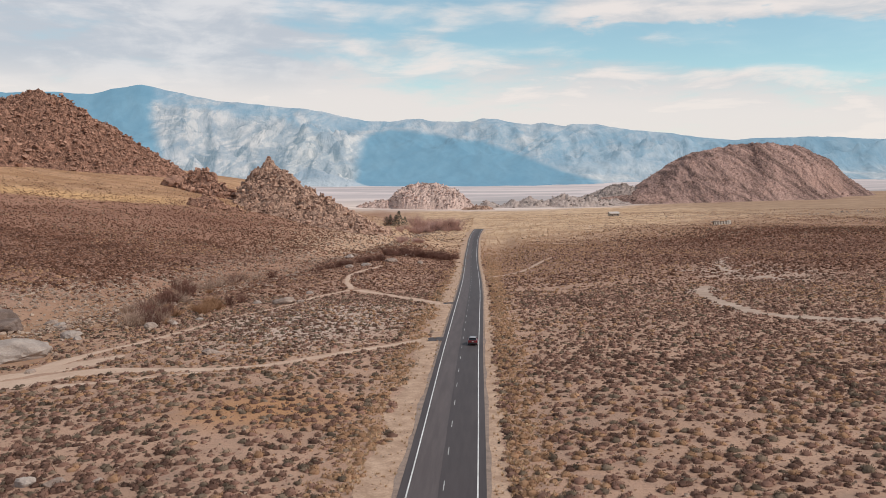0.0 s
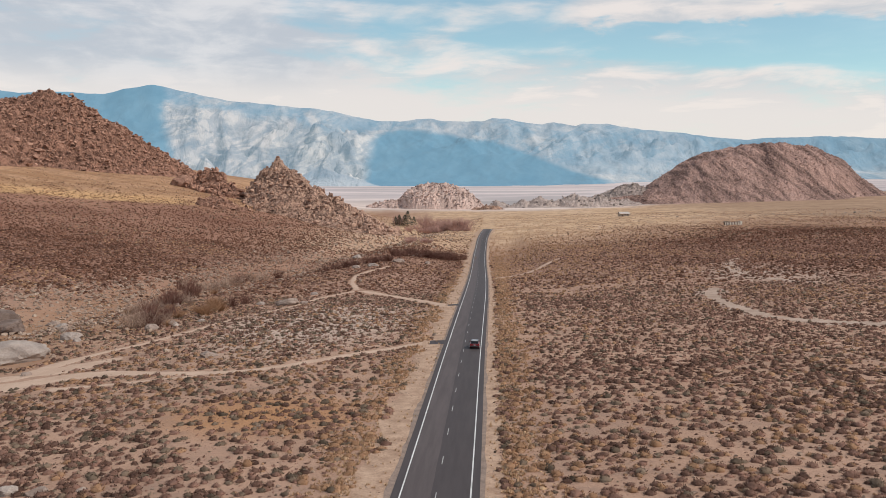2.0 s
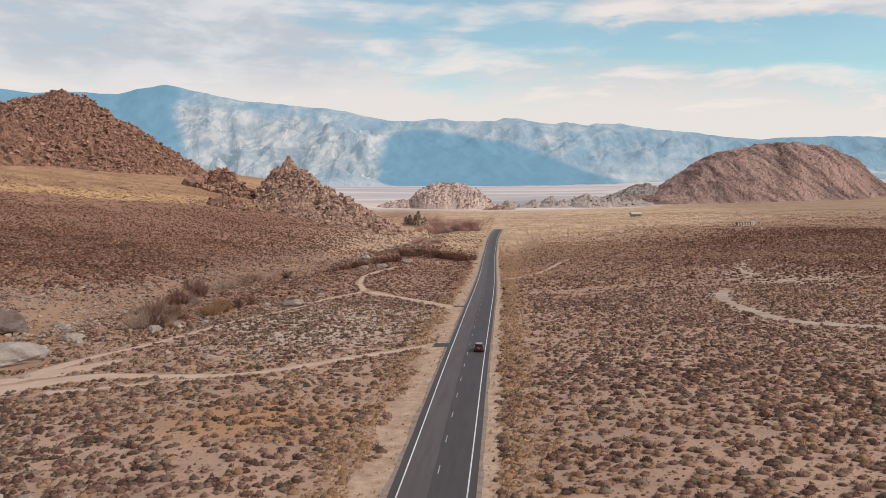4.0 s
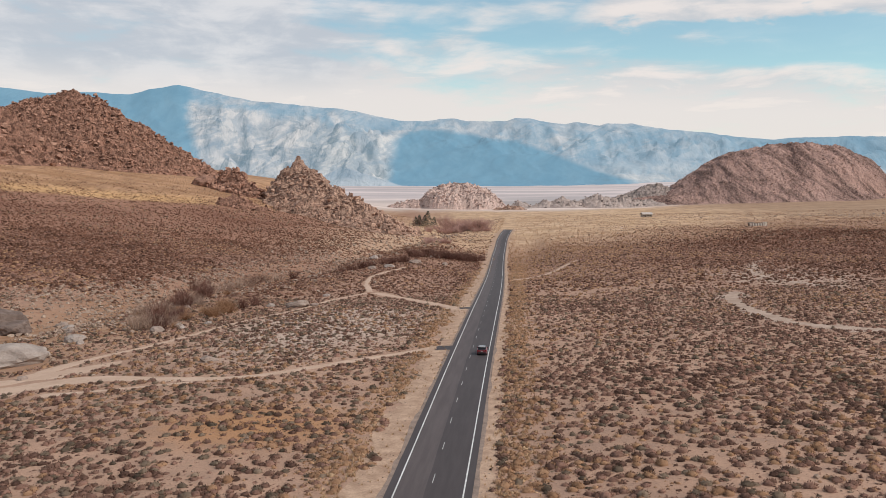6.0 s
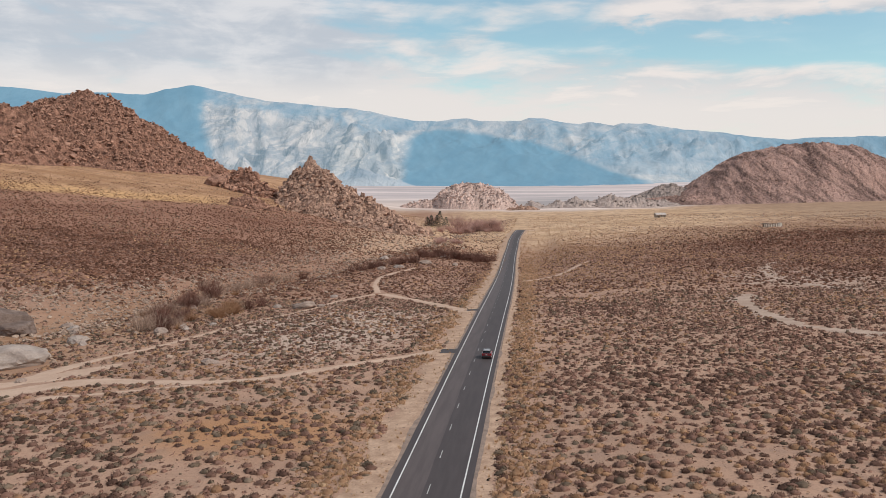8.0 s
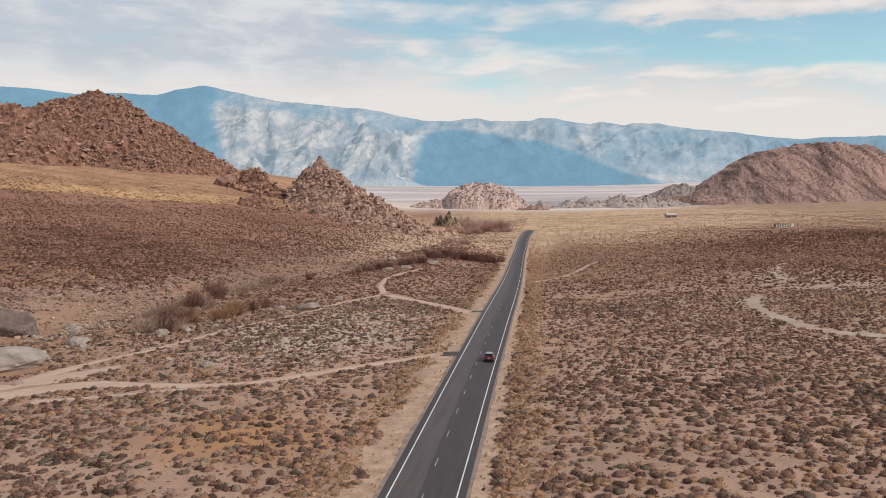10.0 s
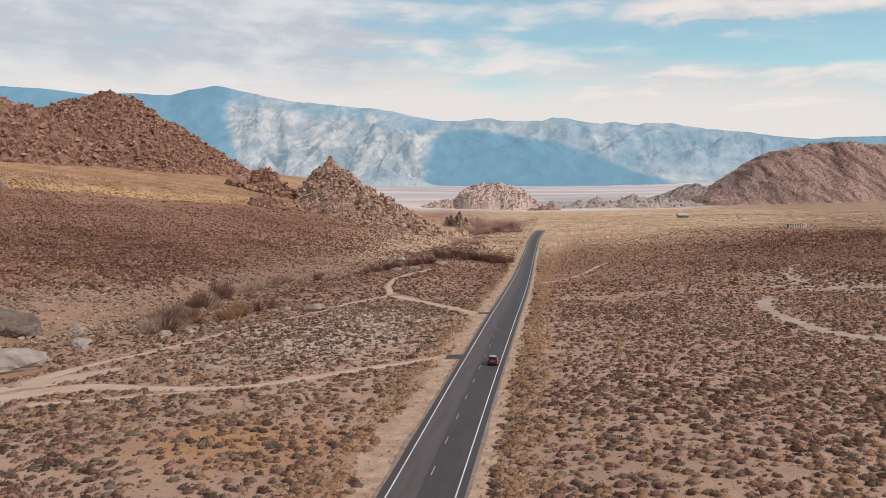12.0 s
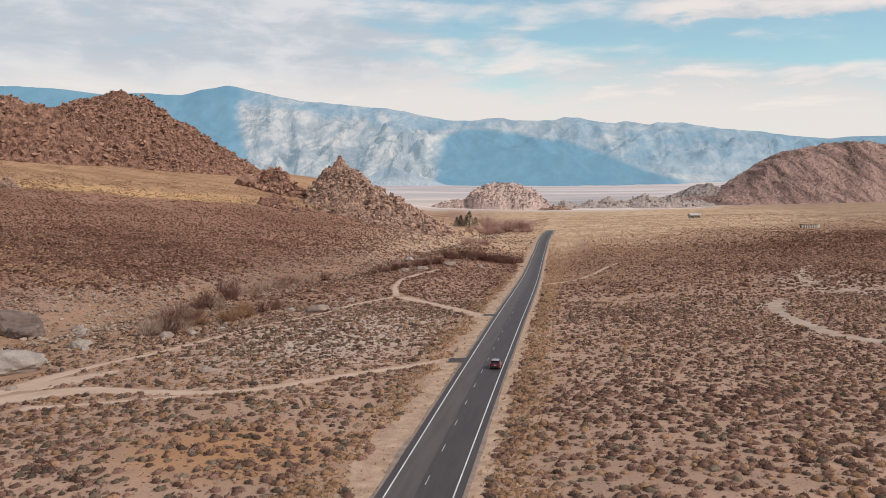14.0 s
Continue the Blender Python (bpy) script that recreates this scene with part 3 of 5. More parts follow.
ribbon("dirt_track", CLEARING, [9.0, 9.0, 8.0, 5.0, 1.0], SAND, 0.04, 58, rag=0.5, label="bare sand where two vehicle tracks meet", category="track")
for k, (line, widths) in enumerate(((WASH, [1.5, 7.0, 5.0, 4.5, 6.0, 5.5, 7.5, 8.0, 6.5, 6.0, 4]), (WASH_TOP, [1.0, 4.0, 5.0, 6.0, 5.0, 2.0]), (WASH_WEST, [1.0, 2.6, 1.6, 3.0, 2.4, 3.0, 2.6, 1.0]), (WASH_EAST, [1.0, 2.6, 3.0, 4.0, 2.6, 1.0]))):
    ribbon("dry_wash", line, widths, WASH_SAND, 0.05, 60 + k, rag=0.8, clear=0.24 if k else 0.5, label="pale bare sand of a dry wash", category="wash")

# ---- road ----
ry = np.concatenate([np.arange(-250, 60, 10.0), np.arange(60, 900, 5.0)])


def strip(name, x0, x1, material, lift, parent=None, y0=-250, y1=826, ragged=0.0, **tags):
    ys = ry[(ry >= y0) & (ry <= y1)]
    if ragged:
        ys = np.arange(max(y0, -120), y1, 1.0)
    cols = np.linspace(x0, x1, 5)
    X = road_x(ys)[:, None] + cols[None] + np.zeros((len(ys), 1))
    if ragged:
        rng = np.random.default_rng(int(abs(x1) * 10))
        wob = np.convolve(rng.normal(0, 1, len(ys) + 6), np.ones(7) / 3.0, "valid")
        X[:, 0 if abs(x0) > abs(x1) else -1] += ragged * wob
    Y = np.repeat(ys[:, None], 5, 1)
    Z = land(X, Y) + lift
    return lying(name, grid_mesh(name, X, Y, Z, [material]), parent, **tags)


road = strip("road", -4.2, -0.15, ASPHALT_OLD, 0.10, kind="structure", label="straight two-lane asphalt road with white edge lines", category="road")
strip("lane", -0.15, 4.2, ASPHALT_NEW, 0.10, road, label="darker newer asphalt lane")
strip("seam", -0.42, -0.12, ASPHALT_NEW, 0.104, road, ragged=0.05, label="wavering dark asphalt seam")
strip("lane", -4.2, -3.45, ASPHALT_NEW, 0.105, road, ragged=0.02, label="dark asphalt strip beyond the edge line")
for side in (-3.35, 3.35):
    strip("edge_line", side - 0.075, side + 0.075, PAINT, 0.115, road, label="white edge line")
strip("shoulder", -4.75, -4.2, SHOULDER, 0.07, kind="structure", ragged=0.15, label="grey gravel shoulder at the edge of the asphalt", category="shoulder")
strip("shoulder", 4.2, 4.65, SHOULDER, 0.07, kind="structure", ragged=0.12, label="grey gravel shoulder at the edge of the asphalt", category="shoulder")
strip("verge", -8.6, -4.2, VERGE, 0.05, kind="structure", ragged=0.7, label="pale gravel verge beside the road", category="verge")
strip("verge", 4.2, 6.4, VERGE, 0.05, kind="structure", ragged=0.6, label="pale gravel verge beside the road", category="verge")
dash_mesh = grid_mesh("dash", np.array([-0.05, 0.05]), np.linspace(-1.52, 1.52, 2), np.zeros((2, 2)), [DASH_PAINT])
for k in range(-16, 60):
    y = 80.9 + 12.19 * k
    dash = lying("dash", dash_mesh, road)
    dash.matrix_basis = pose(float(road_x(y)) + 0.05, y, float(land(road_x(y), y)) + 0.116, math.degrees(math.atan(float(land(road_x(y), y + 1) - land(road_x(y), y - 1)) / 2)))
for y, run in ((176.5, 5.0), (245.5, 4.0)):
    X, Y = np.meshgrid(np.linspace(-7.6, -4.2, 4), np.linspace(y - run / 2, y + run / 2, 4))
    X = X - 0.15 * np.sin(Y * 2.1) * (X < -7)
    lying("junction_patch", grid_mesh("junction_patch", X, Y, land(X, Y) + 0.09, [ASPHALT_NEW]), kind="structure", label="short dark patch where a track meets the road", category="apron")


# ---- rocks and hills ----
def rock_shape(rng, level=1, lumps=0.35, flat=0.75):
    bm = bmesh.new()
    bmesh.ops.create_icosphere(bm, subdivisions=level, radius=1.0)
    v = np.array([p.co[:] for p in bm.verts])
    bm.verts.ensure_lookup_table()
    t = np.array([[p.index for p in f.verts] for f in bm.faces])
    bm.free()
    for _ in range(8):   # chop flat facets off the ball
        way = rng.normal(0, 1, 3)
        way /= np.linalg.norm(way)
        d = v @ way
        limit = rng.uniform(0.22, 0.62)
        v = v - np.clip(d - limit, 0, None)[:, None] * way
    v = v * (1 + lumps * 0.3 * rng.normal(0, 1, (len(v), 1)))
    v[:, 0] *= rng.uniform(1.0, 1.7)
    v[:, 1] *= rng.uniform(0.9, 1.4)
    v[:, 2] *= flat * rng.uniform(1.0, 1.6)
    if level == 1:   # the buried underside is left away
        t = t[(v[t][:, :, 2] > -0.3).any(1)]
    return v, t


rng = np.random.default_rng(7)
ROCKS = [rock_shape(rng, 2, 0.14, 1.0) for _ in range(14)]
ROCKS_LOW = [rock_shape(rng, 1, 0.2) for _ in range(10)]


def pile(name, peaks, step, count, sizes, rock, soil, label, rough=0.12, grain=30.0, gullies=0.0, seed=1, low=False, cover=1.0, dome=False, blocks=0.0, cell=6.5):
    """A rocky hill: peaks are (x, y, height over the land, reach, steepness); boulders lie all over it."""
    px, py, ph, pr, pp = np.array(peaks, dtype=float).T

    def over(x, y):
        d = np.hypot(x[..., None] - px, y[..., None] - py) / pr
        k = 1.06 - (d * d if dome else d)
        h = ph * np.clip(k, 0, None) ** pp
        return (h ** 6).sum(-1) ** (1 / 6) + np.minimum(0, (ph * 0.3 * k).max(-1))   # below zero it runs on under the ground

    wide = 1.3 * pr
    x0, x1, y0, y1 = (px - wide).min(), (px + wide).max(), (py - wide).min(), (py + wide).max()
    xs, ys = np.arange(x0, x1 + step, step), np.arange(y0, y1 + step, step)
    X, Y = np.meshgrid(xs, ys)
    H = over(X, Y)
    N, K = np.zeros_like(H), np.zeros_like(H)
    floor = -max(2.0, 0.06 * ph.max())
    for i, j in zip(*np.nonzero(H > floor)):
        p = Vector((X[i, j], Y[i, j], seed * 31.0)) / grain
        N[i, j] = noise.fractal(p, 0.9, 2.1, 5) + (gullies * (abs(noise.noise(Vector((X[i, j] * 0.9, Y[i, j] * 0.25, seed)) * 2.2 / grain)) - 0.3) if gullies else 0)
        if blocks:
            q = Vector((X[i, j] / cell, Y[i, j] / cell, seed * 1.7))
            q += noise.noise_vector(q * 0.6) * 0.5
            near_far, spots = noise.voronoi(q)
            K[i, j] = blocks * (0.45 * noise.cell(spots[0] * 57.3) + 1.9 * min(near_far[1] - near_far[0], 0.34) - 0.35)
            near_far, spots = noise.voronoi(q * 2.3)
            K[i, j] += 0.45 * blocks * (0.5 * noise.cell(spots[0] * 57.3) + min(near_far[1] - near_far[0], 0.4) - 0.2)
    Z = land(X, Y) + H + N * rough * np.sqrt(np.clip(H, 0, None) * ph.max()) + K * np.clip(H / 6, 0, 1)
    keep = H > floor
    a = np.arange(X.size).reshape(X.shape)
    quad = keep[:-1, :-1] | keep[1:, :-1] | keep[:-1, 1:] | keep[1:, 1:]
    q0, q1, q2, q3 = a[:-1, :-1][quad], a[:-1, 1:][quad], a[1:, 1:][quad], a[1:, :-1][quad]
    tris = np.concatenate([np.stack([q0, q1, q2], 1), np.stack([q0, q2, q3], 1)])
    used, back = np.unique(tris, return_inverse=True)
    verts = np.stack([X.ravel(), Y.ravel(), Z.ravel()], 1)[used]
    hill = lying(name, tri_mesh(name, verts, back.reshape(tris.shape), [soil], False), label=label, category="hill")
    r = np.random.default_rng(seed)
    bx, by = r.uniform(x0, x1, count * 9), r.uniform(y0, y1, count * 9)
    h = over(bx, by)
    ok = h > 0.02 * ph.max() * r.uniform(0, 1, len(h))
    if cover < 1:
        clump = np.array([noise.noise(Vector((u / (grain * 1.6), w / (grain * 1.6), seed * 3.7))) for u, w in zip(bx, by)])
        ok &= (clump > 0.5 - cover) | (r.uniform(0, 1, len(h)) < 0.25)
    bx, by = bx[ok][:count], by[ok][:count]
    i = np.clip(((by - y0) / step).round().astype(int), 0, len(ys) - 1)
    j = np.clip(((bx - x0) / step).round().astype(int), 0, len(xs) - 1)
    big = sizes[0] + (sizes[1] - sizes[0]) * r.uniform(0, 1, len(bx)) ** 2.6
    place = np.stack([bx, by, Z[i, j] + big * 0.12], 1)
    lying("rock_cover", scattered("rock_cover", ROCKS_LOW if low else ROCKS, place, r.uniform(0, 6.28, len(bx)), big, rock, r.uniform(0.6, 1.15, len(bx))), hill, kind="stuff")
    return hill


pile("boulder_hill", [(-596, 1119, 71, 125, 0.72), (-566, 1108, 72, 150, 0.85), (-545, 1100, 60, 150, 0.95), (-507, 1090, 36, 112, 1.0), (-565, 1060, 42, 120, 0.9)], 1.8, 9800, (1.0, 3.8), HILL_ROCK, HILL_SOIL,
     "brown granite boulder hill rising from the scrub slope", 0.08, 26, 0.3, 3, True, blocks=6.5)
pile("boulder_hill", [(-650, 985, 51, 130, 0.8), (-607, 968, 49, 100, 0.85), (-730, 1000, 44, 170, 1.0)], 2.2, 2800, (1.4, 6.2), HILL_ROCK, HILL_SOIL,
     "reddish granite boulder hill with a rough crest", 0.12, 24, 0.3, 5, True, blocks=7.0)
pile("rock_crag", [(-231, 932, 45, 33, 0.6), (-224, 926, 42, 31, 0.7), (-243, 930, 33, 16, 0.55), (-254, 944, 10, 12, 0.6), (-212, 912, 40, 48, 1.0), (-190, 890, 31, 50, 1.0), (-165, 866, 23, 50, 1.0), (-140, 832, 15, 44, 1.0), (-120, 802, 9, 38, 1.0), (-196, 868, 18, 40, 0.7), (-208, 900, 27, 27, 0.7)],
     1.05, 3000, (0.7, 2.9), CRAG_ROCK, CRAG_SOIL, "jagged brown granite crag with a sharp peak", 0.13, 13, 0.0, 8, blocks=5.2, cell=12.5)
pile("rock_outcrop", [(-316, 968, 24, 22, 0.6), (-300, 952, 13, 26, 0.8), (-288, 940, 8, 22, 0.8), (-325, 962, 12, 18, 0.6)], 1.3, 420, (1.0, 4.0), HILL_ROCK, HILL_SOIL,
     "low brown granite outcrop on the slope", 0.18, 10, 0.0, 9, blocks=5.0, cell=7.0)
pile("rock_outcrop", [(-488, 738, 9, 7, 0.5), (-483, 736, 5, 7, 0.5)], 0.9, 24, (0.6, 1.6), CRAG_ROCK, CRAG_SOIL, "lone brown granite outcrop on the grassy slope", 0.15, 7, 0.0, 21, blocks=2.6, cell=5.0)
pile("rock_outcrop", [(-268, 832, 9, 17, 0.7), (-255, 824, 7, 14, 0.7), (-236, 818, 4, 9, 0.7)], 1.6, 240, (0.6, 2.4), HILL_ROCK, HILL_SOIL, "low brown granite outcrop on the slope", 0.18, 10, 0.0, 10)
pile("dome_hill", [(648, 1965, 108, 160, 0.6), (718, 1965, 69, 146, 1.4), (550, 1960, 103, 240, 1.3), (471, 1920, 81, 120, 1.5), (322, 1838, 14, 112, 0.9)], 3.2, 5200, (0.8, 2.9), DOME_ROCK, DOME_SOIL,
     "broad reddish-brown rounded rocky hill", 0.028, 42, 3.2, 11, True, dome=True, blocks=3.0, cell=9.0)
pile("granite_knob", [(-112, 1596, 42, 60, 0.62), (-80, 1602, 39, 58, 0.6), (-52, 1600, 20, 38, 0.7), (-176, 1588, 12, 34, 0.8), (-200, 1585, 7, 28, 0.8)], 2.6, 3200, (1.0, 3.4), KNOB_ROCK, KNOB_ROCK,
     "pale pinkish granite knob on the valley edge", 0.08, 24, 0.0, 12, True, dome=True, blocks=5.5, cell=6.5)
pile("rock_ridge", [(62, 1610, 13, 26, 0.8), (95, 1617, 18, 42, 0.8), (158, 1640, 23, 50, 0.7), (205, 1660, 21, 45, 0.7), (318, 1985, 36, 84, 0.7), (250, 1700, 12, 46, 0.8), (12, 1600, 14, 20, 0.8), (18, 1604, 9, 26, 0.8)], 2.8, 1300, (0.9, 3.6), RIDGE_ROCK, RIDGE_ROCK,
     "low grey granite ridge on the valley edge", 0.13, 20, 0.0, 13, True, blocks=4.2, cell=7.0)
pile("rock_outcrop", [(-7, 1528, 8, 13, 0.8), (8, 1524, 7, 15, 0.8), (-24, 1530, 5, 10, 0.8)], 1.8, 160, (0.8, 2.6), CRAG_ROCK, CRAG_SOIL, "low reddish granite outcrop on the pale flats", 0.15, 9, 0.0, 16, True, blocks=2.4, cell=4.0)

# ---- far range ----
SKYLINE = ((-46, 72), (-38.5, 78), (-36.5, 82), (-34, 83.9), (-31.6, 83), (-30.1, 79.8), (-29.4, 78.1), (-27.9, 80.9), (-26.6, 81.1), (-24.6, 79.9), (-23.4, 86.6), (-21.8, 91.1), (-21, 89.8), (-19.9, 84.8), (-18.6, 80.5),
           (-17.4, 76.6), (-15.3, 73.5), (-12, 69.3), (-10.2, 63.9), (-9, 59.6), (-7.8, 55.2), (-6.2, 54.7), (-5.1, 57.6), (-4.1, 57.7), (-3.4, 55.5), (-0.6, 55.1), (-0.1, 58.7), (0.9, 57.3), (2.2, 52.7), (3.2, 51), (3.9, 53.2),
           (5.4, 48.9), (5.8, 51.7), (7.4, 51.5), (8.2, 47.9), (10.4, 43.1), (12, 40.6), (14.1, 35), (16.2, 32.7), (19.9, 35), (22.1, 33.8), (24.5, 31.4), (28.3, 28.4), (42, 22))


def mountains():
    az = np.arange(-46, 42, 0.12)
    up = np.linspace(0, 1, 100)
    jag = np.array([noise.fractal(Vector((a * 0.8, 7.0, 0.0)), 0.7, 2.0, 6) for a in az])
    crest = (np.interp(az, [a for a, _ in SKYLINE], [e for _, e in SKYLINE]) + 0.8 * jag - 0.6) / 1000
    A, U = np.meshgrid(az, up)
    dist = 3500 + 1150 * U
    X, Y = dist * np.sin(np.radians(A)) + 4, dist * np.cos(np.radians(A))
    foot = land(X * 0 + 0, np.minimum(Y, 4500)) - 4
    top = (26.5 + crest * 4650)[None] + 0 * U
    rise = np.where(U < 0.2, 0.08 * U / 0.2, 0.08 + 0.92 * np.clip((U - 0.2) / 0.8, 0, 1) ** 1.1)
    N, B = np.zeros_like(A), np.zeros_like(A)
    for i in range(A.shape[0]):
        for j in range(A.shape[1]):
            p = Vector((A[i, j] * 0.40 + 1.2 * U[i, j], U[i, j] * 3.6, 3.0))
            p += noise.noise_vector(p * 0.7) * 0.55
            N[i, j] = noise.ridged_multi_fractal(p, 0.62, 2.1, 8, 0.9, 2.0)
            B[i, j] = noise.ridged_multi_fractal(Vector((A[i, j] * 0.17 - 1.0 * U[i, j], U[i, j] * 1.9, 9.0)), 0.9, 2.0, 5, 0.9, 2.0)
    N, B = (N - N.mean()) / N.std(), (B - B.mean()) / B.std()
    weight = np.clip(U / 0.25, 0, 1) * np.clip((1 - U) / 0.3, 0.05, 1)
    bare = 0.45 + 1.5 * smooth(-22, -19, A) * (1 - smooth(-9.5, -7.5, A)) + 1.3 * smooth(-7, 0, A) * smooth(0.4, 0.7, U)
    # relief is flattened where the cloud shade is painted
    shaded_zone = smooth(-8.5, -7.5, A) * (1 - smooth(3, 6, A)) * (1 - smooth(0.5, 0.7, U))
    # a lower row of spurs in front of the bare face
    knuckle = np.array([noise.fractal(Vector((a * 0.55, 2.0, 5.0)), 0.8, 2.0, 4) for a in az])[None]
    front = (14 + 32 * knuckle) * np.exp(-((U - 0.40 - 0.16 * np.roll(knuckle, 9, 1)) / 0.085) ** 2) * smooth(-21, -18, A) * (1 - smooth(-10, -8, A))
    Z = foot + (top - foot) * rise + ((N * 8 * bare + B * 17 * bare) * (1 - 0.5 * shaded_zone) + front) * weight + 62 * np.clip(U / 0.05, 0, 1) * np.exp(-((A + 10.9) / 1.2) ** 2 - ((U - 0.07) / 0.06) ** 2)
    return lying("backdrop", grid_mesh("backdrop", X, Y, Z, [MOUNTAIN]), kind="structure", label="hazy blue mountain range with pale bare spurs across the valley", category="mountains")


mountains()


# ---- loose rocks ----
def boulder(name, x, y, size, material, label, seed, flat=0.75, turn=0.0, sink=0.25, cuts=7, long=1.0):
    """One worn boulder: a ball chopped by planes, then roughened."""
    r = np.random.default_rng(seed)
    bm = bmesh.new()
    bmesh.ops.create_icosphere(bm, subdivisions=4, radius=1.0)
    v = np.array([p.co[:] for p in bm.verts])
    for _ in range(cuts):
        way = r.normal(0, 1, 3)
        way[2] = abs(way[2]) * 1.6 if way[2] > -0.4 else way[2]
        way /= np.linalg.norm(way)
        v = v - np.clip(v @ way - r.uniform(0.55, 0.86), 0, None)[:, None] * way * 0.97
    for k, p in enumerate(bm.verts):
        q = Vector(v[k])
        q *= 1 + 0.13 * noise.fractal(q * 2.3 + Vector((seed, 0, 0)), 1.0, 2.0, 4)
        p.co = (q.x * size * long, q.y * size, q.z * size * flat)
    for f in bm.faces:
        f.smooth = False
    ob = part(name, bm, material)
    ob.matrix_basis = pose(x, y, float(land(x, y)) + size * flat * (0.6 - sink), r.uniform(-8, 8), r.uniform(-8, 8), turn)
    ROCK_SPOTS.append((x, y, size * long * 1.0))
    return tagged(ob, label, "boulder")


ROCK_SPOTS = []
boulder("boulder", -133.5, 229, 6.5, GRANITE_DARK, "large brown weathered granite boulder with a shelf", 3, 0.80, 20, 0.22, 7, 1.15)
boulder("boulder", -127.0, 226.2, 4.4, GRANITE_DARK, "brown granite boulder leaning on a larger one", 14, 0.72, -10, 0.25, 7, 1.25)
boulder("boulder", -92.2, 167.0, 6.3, GRANITE_PALE, "pale flat granite slab half buried in sand", 5, 0.55, 50, 0.46, 8, 1.45)
boulder("boulder", -96.6, 159.5, 5.0, GRANITE_PALE, "pale flat granite slab half buried in sand", 6, 0.34, 20, 0.35, 8, 1.3)
for k, (x, y, s) in enumerate(((-93.6, 197, 2.4), (-97, 202, 1.5), (-79.5, 210, 1.9), (-76.5, 216, 1.7), (-58, 262, 3.6), (-53.5, 264.5, 1.2), (-67, 264, 1.4), (-50, 164.4, 1.7), (-46, 454, 3.4), (-55, 432, 2.6), (-79.5, 152, 1.0),
                               (-40.6, 84.5, 1.0), (-44.0, 84.9, 1.2), (-35.8, 84.2, 0.7), (-63.3, 428, 2.2), (-113, 229, 1.7), (-87, 233, 1.4), (-39.5, 506, 2.8), (-75, 504, 3.0), (-44.6, 459, 2.6), (-108, 221, 1.3), (-90, 192, 1.1),
                               (-104, 214, 1.2), (-121, 240, 1.6), (-72, 224, 1.2), (-31, 470, 2.0), (-95, 268, 1.5), (-58, 300, 1.3))):
    boulder("boulder", x, y, s, GRANITE if k % 3 else GRANITE_PALE, "pale rounded granite boulder in the sand", 20 + k, 0.62, k * 47, 0.42, 6, 1.0 + 0.3 * (k % 2))

boulder("boulder", -345, 962, 13.5, HILL_ROCK, "huge rounded brown granite boulder beside an outcrop", 61, 0.72, 10, 0.30, 5, 1.15)
boulder("boulder", -331, 958, 8.0, HILL_ROCK, "brown rounded granite boulder leaning on an outcrop", 62, 0.85, 70, 0.30, 5, 1.1)
boulder("boulder", -205, 846, 9.5, CRAG_ROCK, "huge smooth brown granite slab at the foot of a crag", 63, 1.15, 30, 0.35, 6, 0.95)
boulder("boulder", -161, 836, 7.5, CRAG_ROCK, "rounded brown granite slab at the foot of a crag", 64, 0.95, 75, 0.35, 6, 1.2)
boulder("boulder", -189, 848, 6.0, CRAG_ROCK, "rounded brown granite boulder at the foot of a crag", 65, 0.9, 140, 0.30, 6, 1.1)
for k, (x, y, s) in enumerate(((404, 1002, 2.4), (417, 1008, 3.0), (424, 1012, 1.8), (440, 1020, 2.6), (452, 1024, 2.0), (282, 819, 1.6), (203, 942, 1.8), (372, 985, 1.6))):
    boulder("boulder", x, y, s * 0.6, GRANITE_PALE, "pale granite boulder out on the dry plain", 80 + k, 0.7, k * 61, 0.2, 6)

r = np.random.default_rng(23)
n = 420
sx, sy = r.uniform(210, 520, n), np.zeros(n)
sy = 930 + 0.25 * (sx - 210) + r.normal(0, 16, n)
pebble = 0.25 + 0.75 * r.uniform(0, 1, n) ** 2.5
lying("field_stones", scattered("field_stones", ROCKS_LOW, np.stack([sx, sy, land(sx, sy) + pebble * 0.2], 1), r.uniform(0, 6.28, n), pebble, GRANITE_PALE), kind="stuff", label="scattered pale stones on the dry plain", category="stones")

r = np.random.default_rng(21)
n = 4600
sy = 170 + 380 * r.uniform(0, 1, n) ** 1.3
sx = creek_x(sy) + np.where(r.uniform(0, 1, n) < 0.55, r.normal(-17, 14, n), r.normal(0, 24, n))
pebble = 0.18 + 0.95 * r.uniform(0, 1, n) ** 3
far_n = 700
fy = r.uniform(520, 860, far_n)
sy, sx, pebble = np.append(sy, fy), np.append(sx, creek_x(fy) + r.normal(-4, 26, far_n)), np.append(pebble, 0.4 + 1.5 * r.uniform(0, 1, far_n) ** 3)
n = len(sx)
for cx, cy, wx, wy, count in ((-127, 303, 9, 22, 520), (-109, 224, 5, 9, 260), (-158, 290, 14, 20, 420), (-119, 366, 8, 30, 420)):
    sx, sy, pebble = np.append(sx, r.normal(cx, wx, count)), np.append(sy, r.normal(cy, wy, count)), np.append(pebble, 0.2 + 0.7 * r.uniform(0, 1, count) ** 2)
n = len(sx)
lying("wash_stones", scattered("wash_stones", ROCKS_LOW, np.stack([sx, sy, land(sx, sy) + pebble * 0.2], 1), r.uniform(0, 6.28, n), pebble, STONES), kind="stuff", label="pale stones strewn along the dry creek", category="stones")
n = 2200
sx, sy = np.where(r.uniform(0, 1, n) < 0.6, np.where(r.uniform(0, 1, n) < 0.5, r.uniform(-9.5, -4.6, n), r.uniform(4.6, 7.5, n)), r.uniform(-75, 60, n)), r.uniform(70, 170, n)
